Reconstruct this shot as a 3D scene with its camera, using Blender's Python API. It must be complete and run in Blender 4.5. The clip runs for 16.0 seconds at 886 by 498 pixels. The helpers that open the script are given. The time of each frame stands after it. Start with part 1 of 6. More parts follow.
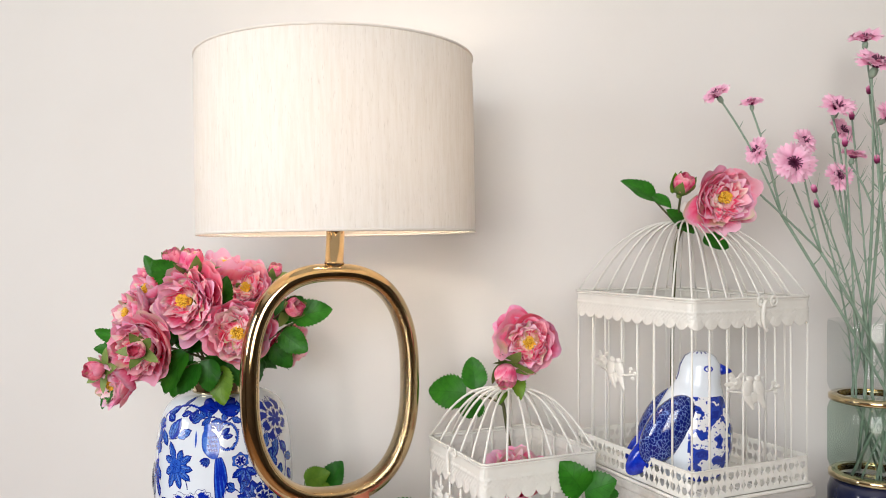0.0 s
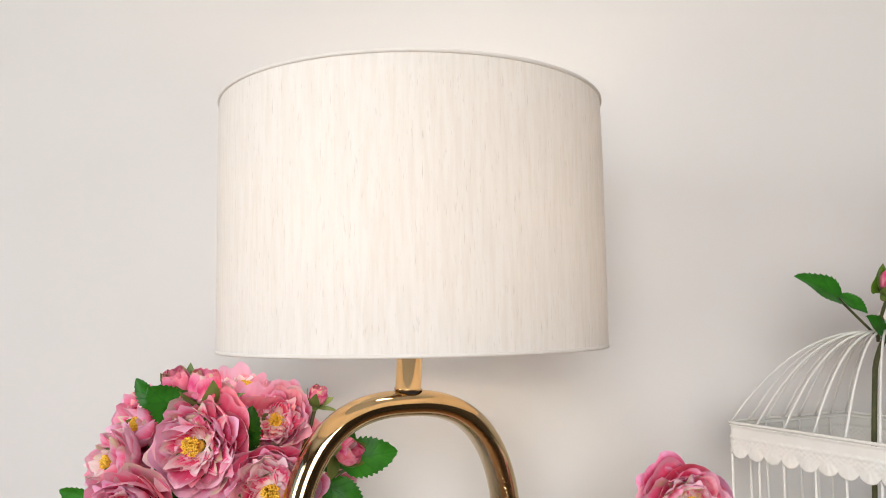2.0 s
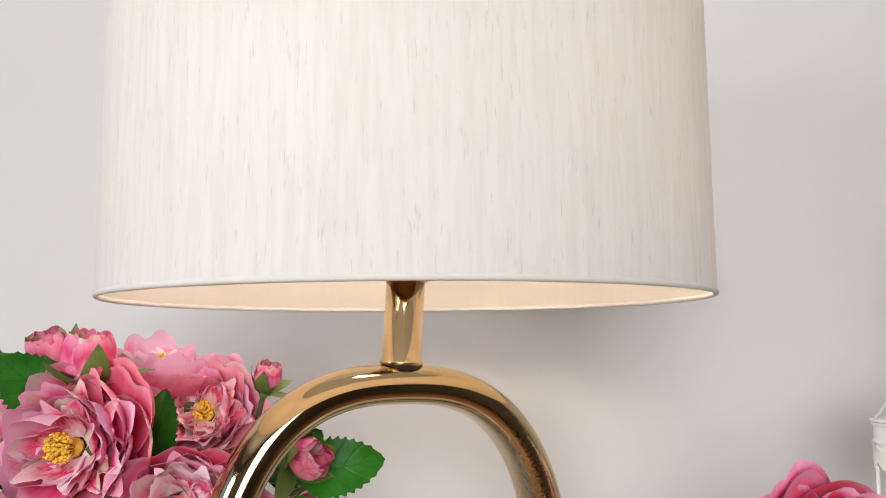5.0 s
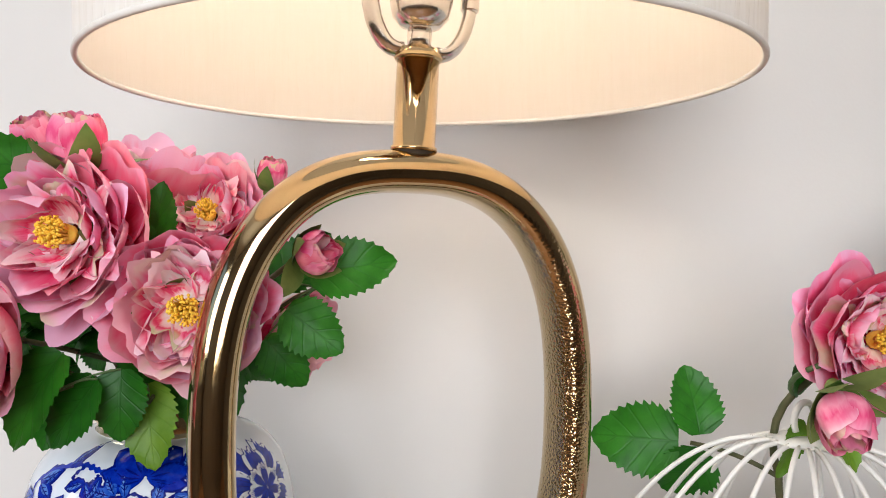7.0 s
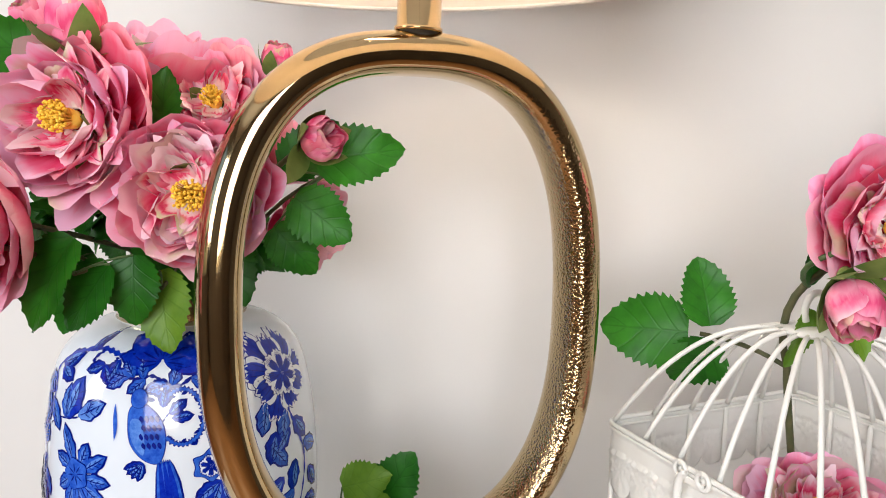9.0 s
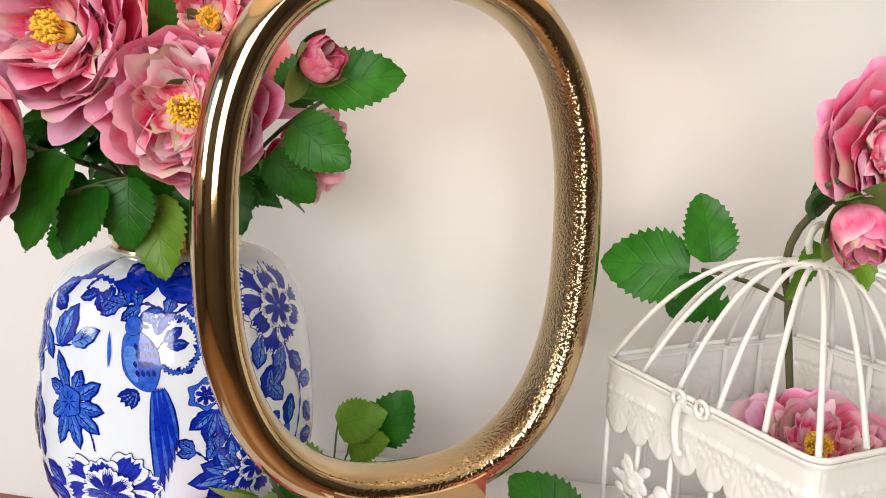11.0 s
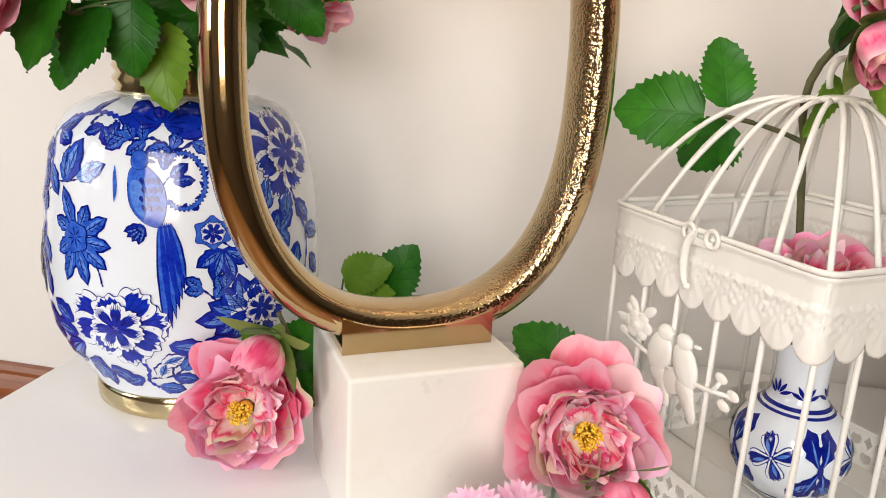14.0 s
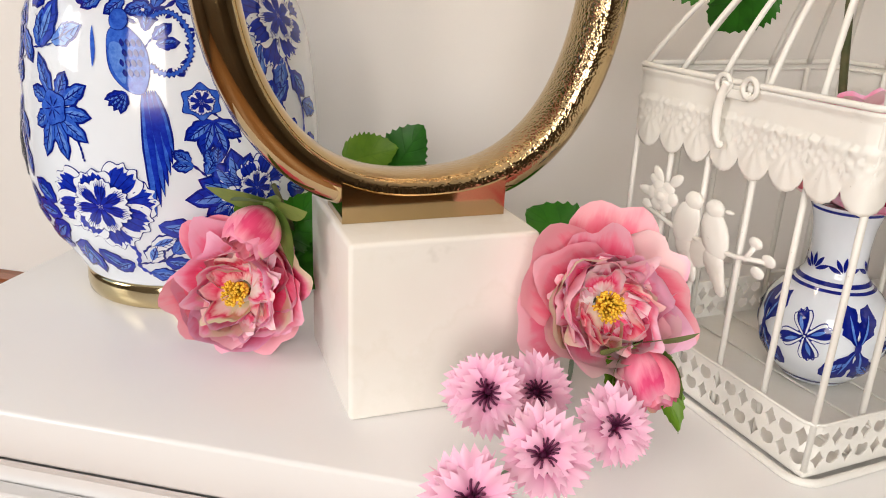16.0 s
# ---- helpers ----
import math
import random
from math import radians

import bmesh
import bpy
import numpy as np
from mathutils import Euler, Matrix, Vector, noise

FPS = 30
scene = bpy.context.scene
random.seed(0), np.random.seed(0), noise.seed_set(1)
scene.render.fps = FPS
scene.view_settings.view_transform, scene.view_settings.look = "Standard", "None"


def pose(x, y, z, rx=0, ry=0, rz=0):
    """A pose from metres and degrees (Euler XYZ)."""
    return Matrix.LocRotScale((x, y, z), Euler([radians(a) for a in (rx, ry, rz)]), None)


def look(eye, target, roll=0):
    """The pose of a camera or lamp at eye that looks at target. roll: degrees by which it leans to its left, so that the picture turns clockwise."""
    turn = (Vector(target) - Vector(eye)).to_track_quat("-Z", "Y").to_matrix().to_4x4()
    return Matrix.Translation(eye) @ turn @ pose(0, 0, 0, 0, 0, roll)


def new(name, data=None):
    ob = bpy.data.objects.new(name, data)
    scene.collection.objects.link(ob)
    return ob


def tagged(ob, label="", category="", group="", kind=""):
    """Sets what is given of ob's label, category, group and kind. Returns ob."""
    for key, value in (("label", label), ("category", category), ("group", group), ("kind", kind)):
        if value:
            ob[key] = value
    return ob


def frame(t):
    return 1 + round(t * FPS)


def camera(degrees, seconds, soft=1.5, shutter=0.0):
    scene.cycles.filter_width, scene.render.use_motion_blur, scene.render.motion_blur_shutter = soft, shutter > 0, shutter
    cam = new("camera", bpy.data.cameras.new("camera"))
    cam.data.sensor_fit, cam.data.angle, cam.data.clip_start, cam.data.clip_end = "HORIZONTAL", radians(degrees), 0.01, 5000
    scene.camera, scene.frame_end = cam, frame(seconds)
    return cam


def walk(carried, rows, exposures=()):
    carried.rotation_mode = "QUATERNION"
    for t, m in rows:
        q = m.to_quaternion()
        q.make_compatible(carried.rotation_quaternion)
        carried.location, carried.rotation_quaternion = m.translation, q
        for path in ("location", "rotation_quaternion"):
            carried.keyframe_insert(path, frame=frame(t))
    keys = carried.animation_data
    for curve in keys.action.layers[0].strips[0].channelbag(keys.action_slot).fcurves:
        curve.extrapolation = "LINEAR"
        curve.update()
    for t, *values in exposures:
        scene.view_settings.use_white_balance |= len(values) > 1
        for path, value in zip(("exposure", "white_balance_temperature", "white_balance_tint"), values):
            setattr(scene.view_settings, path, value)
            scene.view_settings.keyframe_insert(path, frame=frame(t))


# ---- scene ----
cam = camera(59.6, 16.0, 1.0)
METRES, EYE, TILT, LEAN, TURN = 1.0, 1.24, 0.0, 0.0, 0.0
ROWS = [
    (0.0, 0.0, 0.0, 0.0, -0.0, -0.0, 0.0),
    (0.5, 0.0045, 0.0336, 0.0061, 0.08, 0.97, -0.09),
    (1.0, -0.0412, 0.1161, 0.0147, -0.74, 2.43, -0.17),
    (1.5, -0.1173, 0.24, 0.0464, -1.78, 3.84, -0.08),
    (2.0, -0.1698, 0.3229, 0.0539, -3.0, 5.17, -0.06),
    (2.5, -0.1752, 0.405, 0.0502, -3.5, 6.75, 0.01),
    (3.0, -0.1738, 0.4939, 0.0545, -3.49, 7.67, -0.16),
    (3.5, -0.1738, 0.5385, 0.0422, -3.34, 7.62, -0.28),
    (6.0, -0.1591, 0.6436, -0.0388, -2.96, 3.83, -0.75),
    (6.5, -0.1604, 0.6539, -0.0596, -2.56, 1.36, -0.87),
    (7.0, -0.1589, 0.6597, -0.0713, -1.78, -1.52, -0.8),
    (7.5, -0.1511, 0.6494, -0.056, -0.85, -4.2, -0.65),
    (8.0, -0.143, 0.6537, -0.0504, -0.08, -6.37, -0.53),
    (8.5, -0.141, 0.6627, -0.0667, 0.45, -7.66, -0.53),
    (11.0, -0.1416, 0.6668, -0.1197, 0.65, -10.04, -1.72),
    (11.5, -0.1408, 0.6669, -0.1302, 0.56, -10.84, -1.84),
    (12.0, -0.1422, 0.6663, -0.1389, 0.63, -11.56, -1.98),
    (12.5, -0.1417, 0.6633, -0.1489, 0.59, -12.44, -2.16),
    (13.0, -0.1426, 0.6602, -0.1596, 0.67, -13.26, -2.42),
    (13.5, -0.1465, 0.6602, -0.1712, 0.72, -14.15, -2.67),
    (14.0, -0.146, 0.6592, -0.1837, 0.85, -15.29, -2.8),
    (14.5, -0.1425, 0.6615, -0.1997, 0.91, -16.51, -2.85),
    (15.0, -0.1413, 0.6704, -0.2214, 1.17, -17.66, -2.75),
    (15.5, -0.144, 0.6792, -0.2316, 1.34, -18.79, -2.58),
    (16.0, -0.1444, 0.6847, -0.2413, 1.27, -19.64, -2.36),
]
walk(cam, [(t, pose(0, 0, EYE, TILT, LEAN, TURN) @ pose(METRES * x, METRES * y, METRES * z, 90 + pitch, roll, yaw)) for t, x, y, z, yaw, pitch, roll in ROWS],
     [(0.0, 0.22, 6450, 9), (2.0, 0.10, 6350, 9), (3.5, -0.02, 6150, 8), (6.0, 0.11, 6150, 9), (8.5, 0.36, 6250, 9), (11.0, 0.42, 6600, 10), (13.5, 0.37, 6850, 10), (16.0, 0.26, 7000, 11)])

# ---- light and exposure ----
TABLE = 0.744
W = pose(0, 1.43, 0, 0, 0, -11.3)          # the display wall: x along it, y into it

world = bpy.data.worlds.new("world")
scene.world = world
world.use_nodes = True
wn = world.node_tree
sky = wn.nodes.new("ShaderNodeTexSky")
sky.sky_type, sky.sun_disc, sky.sun_elevation, sky.sun_rotation = "NISHITA", False, radians(40), radians(200)
wn.nodes["Background"].inputs["Strength"].default_value = 0.12
wn.links.new(sky.outputs[0], wn.nodes["Background"].inputs["Color"])


def area_lamp(name, m, sx, sy, watts, colour):
    lamp = bpy.data.lights.new(name, "AREA")
    lamp.shape, lamp.size, lamp.size_y, lamp.energy, lamp.color = "RECTANGLE", sx, sy, watts, colour
    ob = new(name, lamp)
    ob.matrix_world = m
    return ob


area_lamp("window_daylight", look(W @ Vector((0.15, -2.50, 1.55)), W @ Vector((0.08, 0.0, 1.08))), 1.15, 1.35, 31, (1.0, 0.98, 0.965))
area_lamp("side_window_daylight", look((-2.62, 0.1, 1.6), (0.2, 0.9, 0.9)), 0.8, 1.0, 21, (0.97, 0.98, 1.0))
BULB = 32.0                               # the lamp is lit, at a low warm level


# ---- materials ----
def material(name, colour, rough=0.5, metal=0.0, **sockets):
    m = bpy.data.materials.new(name)
    m.use_nodes = True
    b = m.node_tree.nodes["Principled BSDF"]
    b.inputs["Base Color"].default_value = (*colour, 1)
    b.inputs["Roughness"].default_value = rough
    b.inputs["Metallic"].default_value = metal
    for k, v in sockets.items():
        b.inputs[k.replace("_", " ")].default_value = v
    return m


class Net:
    """Short hand for wiring a material's nodes."""

    def __init__(self, m):
        self.tree = m.node_tree
        self.bsdf = self.tree.nodes["Principled BSDF"]

    def node(self, kind, **values):
        n = self.tree.nodes.new("ShaderNode" + kind)
        for k, v in values.items():
            n.inputs[k.replace("_", " ")].default_value = v
        return n

    def link(self, a, b):
        self.tree.links.new(a, b)

    def coords(self, which="Object", scale=(1, 1, 1)):
        t = self.node("TexCoord")
        mp = self.node("Mapping")
        mp.inputs["Scale"].default_value = scale
        self.link(t.outputs[which], mp.inputs["Vector"])
        return mp.outputs[0]

    def noise(self, vec, scale, detail=4.0, rough=0.55):
        n = self.node("TexNoise", Scale=scale, Detail=detail, Roughness=rough)
        if vec:
            self.link(vec, n.inputs["Vector"])
        return n.outputs["Fac"]

    def ramp(self, fac, stops):
        r = self.node("ValToRGB")
        els = r.color_ramp.elements
        els[0].position, els[0].color = stops[0][0], (*stops[0][1], 1)
        els[1].position, els[1].color = stops[-1][0], (*stops[-1][1], 1)
        for p, c in stops[1:-1]:
            e = els.new(p)
            e.color = (*c, 1)
        self.link(fac, r.inputs[0])
        return r.outputs[0]

    def mix(self, fac, a, b, mode="MIX"):
        n = self.tree.nodes.new("ShaderNodeMix")
        n.data_type, n.blend_type = "RGBA", mode
        for sock, v in ((n.inputs[0], fac), (n.inputs[6], a), (n.inputs[7], b)):
            if isinstance(v, (int, float)):
                sock.default_value = v
            elif isinstance(v, tuple):
                sock.default_value = (*v, 1)
            else:
                self.link(v, sock)
        return n.outputs[2]

    def bump(self, height, strength, distance=0.001):
        b = self.node("Bump", Strength=strength, Distance=distance)
        self.link(height, b.inputs["Height"])
        self.link(b.outputs[0], self.bsdf.inputs["Normal"])

    def colour(self, c):
        self.link(c, self.bsdf.inputs["Base Color"])


def speckled(name, c1, c2, scale, rough, bump=0.1, bump_scale=None, metal=0.0, stretch=(1, 1, 1), dist=0.001, **kw):
    """Two close tones by a noise, with a finer relief."""
    m = material(name, c1, rough, metal, **kw)
    n = Net(m)
    v = n.coords("Object", stretch)
    n.colour(n.ramp(n.noise(v, scale), [(0.3, c1), (0.7, c2)]))
    n.bump(n.noise(v, bump_scale or scale * 6, 6), bump, dist)
    return m


M_WALL = speckled("wall_paint", (0.76, 0.735, 0.705), (0.79, 0.77, 0.745), 2.2, 0.75, 0.12, 260)
# unseen walls, painted dark to cut bounce light and deepen the brass's reflections
M_PLAIN = speckled("room_paint", (0.12, 0.10, 0.08), (0.15, 0.125, 0.10), 2.0, 0.8, 0.1, 200)
M_CEIL = speckled("ceiling_paint", (0.8, 0.79, 0.77), (0.83, 0.82, 0.8), 2.0, 0.85, 0.1, 150)
M_TABLE = speckled("white_satin_lacquer", (0.80, 0.79, 0.785), (0.83, 0.825, 0.82), 5.0, 0.28, 0.05, 90)
M_TIMBER = speckled("red_brown_timber", (0.17, 0.050, 0.017), (0.30, 0.10, 0.035), 6.0, 0.38, 0.2, 60, stretch=(1, 12, 12))
M_FLOOR = speckled("floor_timber", (0.30, 0.14, 0.06), (0.42, 0.22, 0.10), 3.0, 0.4, 0.15, 40, stretch=(1, 9, 1))


# ---- mesh helpers ----
def thing(name, m, label, category, group="", kind=""):
    ob = new(name)
    ob.matrix_world = m
    return tagged(ob, label, category, group, kind)


def mesh_of(name, bm, mat, smooth=True):
    me = bpy.data.meshes.new(name)
    bm.to_mesh(me)
    bm.free()
    for m in mat if isinstance(mat, (list, tuple)) else (mat,):
        me.materials.append(m)
    if smooth:
        me.shade_smooth()
    return me


def part(name, bm, mat, parent=None, label="", m=None, smooth=True):
    me = bm if isinstance(bm, bpy.types.Mesh) else mesh_of(name, bm, mat, smooth)
    ob = new(name, me)
    ob.parent = parent
    if m is not None:
        ob.matrix_basis = m
    return tagged(ob, label) if label else ob


def single(name, bm, mat, m, label, category, group="", kind="", smooth=True):
    ob = new(name, mesh_of(name, bm, mat, smooth))
    ob.matrix_world = m
    return tagged(ob, label, category, group, kind)


def box(x0, x1, y0, y1, z0, z1, bevel=0.0, seg=2, bm=None):
    bm2 = bmesh.new()
    bmesh.ops.create_cube(bm2, size=1)
    bmesh.ops.scale(bm2, vec=(x1 - x0, y1 - y0, z1 - z0), verts=bm2.verts)
    bmesh.ops.translate(bm2, vec=((x0 + x1) / 2, (y0 + y1) / 2, (z0 + z1) / 2), verts=bm2.verts)
    if bevel:
        bmesh.ops.bevel(bm2, geom=list(bm2.edges), offset=bevel, segments=seg, profile=0.5, affect="EDGES")
    return bm2 if bm is None else join(bm, bm2)


def join(bm, other, m=None):
    if m is not None:
        bmesh.ops.transform(other, matrix=m, verts=other.verts)
    me = bpy.data.meshes.new("tmp")
    other.to_mesh(me)
    other.free()
    bm.from_mesh(me)
    bpy.data.meshes.remove(me)
    return bm


def lathe(profile, seg=48, bm=None, m=None, cap=True):
    """Turns (radius, height) pairs round z."""
    b = bmesh.new()
    rings = []
    for r, z in profile:
        rings.append([b.verts.new((r * math.cos(a), r * math.sin(a), z)) for a in (2 * math.pi * i / seg for i in range(seg))])
    for r0, r1 in zip(rings, rings[1:]):
        for i in range(seg):
            j = (i + 1) % seg
            b.faces.new((r0[i], r0[j], r1[j], r1[i]))
    if cap:
        for ring, flip in ((rings[0], True), (rings[-1], False)):
            if profile[0 if flip else -1][0] > 1e-6:
                b.faces.new(ring[::-1] if flip else ring)
    if m is not None:
        bmesh.ops.transform(b, matrix=m, verts=b.verts)
    return b if bm is None else join(bm, b)


def tube(points, radii, seg=8, closed=False, bm=None, squash=1.0):
    """A round bar along points; radii one number or one for each point."""
    b = bmesh.new()
    pts = [Vector(p) for p in points]
    n = len(pts)
    if isinstance(radii, (int, float)):
        radii = [radii] * n
    rings, ref = [], None
    for i, p in enumerate(pts):
        d = (pts[(i + 1) % n] - pts[i - 1]) if closed else (pts[min(i + 1, n - 1)] - pts[max(i - 1, 0)])
        d.normalize()
        if ref is None:
            ref = d.orthogonal().normalized()
        ref = (ref - d * ref.dot(d)).normalized()
        side = d.cross(ref)
        rings.append([b.verts.new(p + radii[i] * (ref * math.cos(a) + side * math.sin(a) * squash)) for a in (2 * math.pi * k / seg for k in range(seg))])
    pairs = list(zip(rings, rings[1:])) + ([(rings[-1], rings[0])] if closed else [])
    for r0, r1 in pairs:
        for k in range(seg):
            j = (k + 1) % seg
            b.faces.new((r0[k], r0[j], r1[j], r1[k]))
    if not closed:
        b.faces.new(rings[0][::-1])
        b.faces.new(rings[-1])
    return b if bm is None else join(bm, b)


def bez(p0, p1, p2, n=10):
    """A bow from p0 to p2, drawn towards p1."""
    p0, p1, p2 = Vector(p0), Vector(p1), Vector(p2)
    return [(1 - t) ** 2 * p0 + 2 * t * (1 - t) * p1 + t * t * p2 for t in (i / n for i in range(n + 1))]


def smooth_profile(p, per=5):
    """A rounded copy of a profile."""
    r, z, n = [q[0] for q in p], [q[1] for q in p], len(p)
    out = []
    for i in range(n - 1):
        for k in range(per):
            t = k / per
            v = []
            for s in (r, z):
                a, b, c, d = s[max(i - 1, 0)], s[i], s[i + 1], s[min(i + 2, n - 1)]
                v.append(0.5 * (2 * b + (c - a) * t + (2 * a - 5 * b + 4 * c - d) * t * t + (3 * b - a - 3 * c + d) * t ** 3))
            out.append((max(v[0], 0.0), v[1]))
    return out + [p[-1]]


# ---- the room ----
single("wall_north", box(-2.6, 2.6, 0, 0.12, 0.66, 2.6), M_WALL, W, "plain warm white painted wall behind the display", "wall", kind="structure", smooth=False)
single("wainscot", box(-2.6, 2.6, 0.0, 0.12, 0.0, 0.575), M_TIMBER, W, "red-brown timber wainscot below the wall's rail", "wainscot", kind="structure", smooth=False)


def rail_profile():
    bm = bmesh.new()
    prof = [(0.0, 0.63), (-0.010, 0.63), (-0.014, 0.624), (-0.012, 0.618), (-0.016, 0.612), (-0.020, 0.602), (-0.020, 0.592), (-0.016, 0.588), (-0.018, 0.582), (-0.018, 0.572), (0.0, 0.572)]
    ends = [[bm.verts.new((x, y, z)) for y, z in prof] for x in (-2.6, 2.6)]
    for i in range(len(prof) - 1):
        bm.faces.new((ends[0][i], ends[1][i], ends[1][i + 1], ends[0][i + 1]))
    return bm


single("wall_rail", rail_profile(), M_TIMBER, W, "moulded red-brown timber rail along the wall", "rail", kind="structure", smooth=False)
single("wall_north_base", box(-2.6, 2.6, 0.001, 0.12, 0.575, 0.66), M_WALL, W, "plain wall strip behind the timber rail", "wall", kind="structure", smooth=False)
single("wall_east", box(2.6, 2.72, -2.64, 0.12, 0, 2.6), M_PLAIN, W, "plain brown wall of the room", "wall", kind="structure", smooth=False)
single("floor", box(-2.72, 2.72, -2.64, 0.12, -0.1, 0), M_FLOOR, W, "brown timber floor of the room", "floor", kind="structure", smooth=False)
single("ceiling", box(-2.72, 2.72, -2.64, 0.12, 2.6, 2.7), M_CEIL, W, "plain white ceiling", "ceiling", kind="structure", smooth=False)


def wall_with_opening(name, length, x0, x1, z0, z1, m):
    bm = box(0, x0, 0, 0.12, 0, 2.6)
    box(x1, length, 0, 0.12, 0, 2.6, bm=bm)
    box(x0, x1, 0, 0.12, 0, z0, bm=bm)
    box(x0, x1, 0, 0.12, z1, 2.6, bm=bm)
    return single(name, bm, M_PLAIN, m, "plain brown wall with a window opening", "wall", kind="structure", smooth=False)


wall_with_opening("wall_south", 5.2, 2.15, 3.35, 0.80, 2.3, W @ pose(-2.6, -2.64, 0))
wall_with_opening("wall_west", 2.76, 0.72, 2.02, 0.8, 2.2, W @ pose(-2.6, -2.64, 0, 0, 0, 90))

# ---- the white table ----
M_NICKEL = material("satin_nickel", (0.74, 0.70, 0.65), 0.2, 1.0)


def table():
    t = thing("console_table", W @ pose(-0.47, 0, 0), "white lacquered console table with a moulded edge", "table")
    L, D = 1.75, 0.425
    part("tabletop", box(0, L, -D, -0.004, TABLE - 0.034, TABLE, 0.003), M_TABLE, t)
    bm = bmesh.new()
    prof = [(0.0, 0.034), (0.002, 0.037), (0.008, 0.039), (0.010, 0.045), (0.016, 0.052), (0.020, 0.056), (0.020, 0.062), (0.030, 0.064)]
    loops = []
    for inset, down in prof:
        z = TABLE - down
        loops.append([bm.verts.new(p) for p in ((inset, -0.006, z), (inset, -D + inset, z), (L - inset, -D + inset, z), (L - inset, -0.006, z))])
    for a, b in zip(loops, loops[1:]):
        for i in range(3):
            bm.faces.new((a[i], a[i + 1], b[i + 1], b[i]))
    part("edge_moulding", bm, M_TABLE, t, smooth=False)
    part("body", box(0.03, L - 0.03, -D + 0.03, -0.006, 0.10, TABLE - 0.064, 0.002), M_TABLE, t, smooth=False)
    for i in range(3):
        x0 = 0.06 + i * 0.55
        d = part("drawer", box(x0, x0 + 0.53, -D + 0.014, -D + 0.0285, TABLE - 0.25, TABLE - 0.075, 0.003), M_TABLE, t, smooth=False)
        part("knob", lathe([(0.004, 0), (0.006, 0.012), (0.013, 0.018), (0.012, 0.026), (0.0, 0.029)], 16), M_NICKEL, d, "small metal knob", m=pose(x0 + 0.265, -D + 0.014, TABLE - 0.16, 90))
    for x in (0.04, L - 0.09):
        for y in (-D + 0.04, -0.06):
            part("leg", box(x, x + 0.05, y, y + 0.05, 0, 0.102, 0.002), M_TABLE, t, smooth=False)


table()


# ---- the lamp ----
def brass():
    """Polished brass; where the casting was left rough (attribute grain) it keeps a coarse sparkle."""
    m = material("polished_brass", (0.62, 0.48, 0.27), 0.1, 1.0)
    n = Net(m)
    v = n.coords()
    n.colour(n.ramp(n.noise(v, 14), [(0.3, (0.52, 0.38, 0.20)), (0.7, (0.60, 0.45, 0.25))]))
    at = n.node("Attribute")
    at.attribute_name = "grain"
    smear = n.ramp(n.noise(v, 45, 5), [(0.35, (0.05, 0.05, 0.05)), (0.75, (0.13, 0.13, 0.13))])
    n.link(n.mix(at.outputs["Fac"], smear, (0.10, 0.10, 0.10)), n.bsdf.inputs["Roughness"])
    fine = n.node("Bump", Strength=0.03, Distance=0.0006)
    n.link(n.noise(v, 120, 3), fine.inputs["Height"])
    rough = n.node("Bump", Distance=0.0018)
    n.link(at.outputs["Fac"], rough.inputs["Strength"])
    n.link(n.noise(v, 520, 1, 0.4), rough.inputs["Height"])
    n.link(fine.outputs[0], rough.inputs["Normal"])
    n.link(rough.outputs[0], n.bsdf.inputs["Normal"])
    return m


def linen(name, colour, colour2, slub, see_through):
    m = material(name, colour, 0.88)
    n = Net(m)
    fine = n.noise(n.coords("Object", (640, 640, 62)), 1.0, 3, 0.6)
    weave = n.noise(n.coords("Object", (900, 900, 900)), 1.0, 2)
    long = n.noise(n.coords("Object", (210, 210, 17)), 1.0, 5, 0.65)
    c = n.ramp(long, [(0.35, colour2), (0.6, colour)])
    dark = n.ramp(fine, [(0.61, (0, 0, 0)), (0.78, (1, 1, 1))])
    c = n.mix(dark, c, slub)
    n.colour(c)
    n.bump(n.mix(0.5, fine, weave), 0.25, 0.0005)
    tr = n.node("BsdfTranslucent")
    n.link(c, tr.inputs["Color"])
    mixer = n.node("MixShader", Fac=see_through)
    n.link(n.bsdf.outputs[0], mixer.inputs[1])
    n.link(tr.outputs[0], mixer.inputs[2])
    n.link(mixer.outputs[0], n.tree.nodes["Material Output"].inputs["Surface"])
    return m


def marble():
    m = material("cream_marble", (0.8, 0.77, 0.7), 0.22)
    n = Net(m)
    v = n.coords()
    veins = n.noise(v, 9, 8, 0.6)
    c = n.ramp(veins, [(0.3, (0.83, 0.80, 0.74)), (0.47, (0.85, 0.825, 0.77)), (0.5, (0.83, 0.80, 0.735)), (0.53, (0.85, 0.82, 0.76)), (0.7, (0.82, 0.79, 0.73))])
    spots = n.ramp(n.noise(v, 40, 3), [(0.66, (0, 0, 0)), (0.76, (0.5, 0.5, 0.5))])
    n.colour(n.mix(spots, c, (0.62, 0.59, 0.52)))
    n.bump(n.noise(v, 60, 6), 0.06, 0.001)
    return m


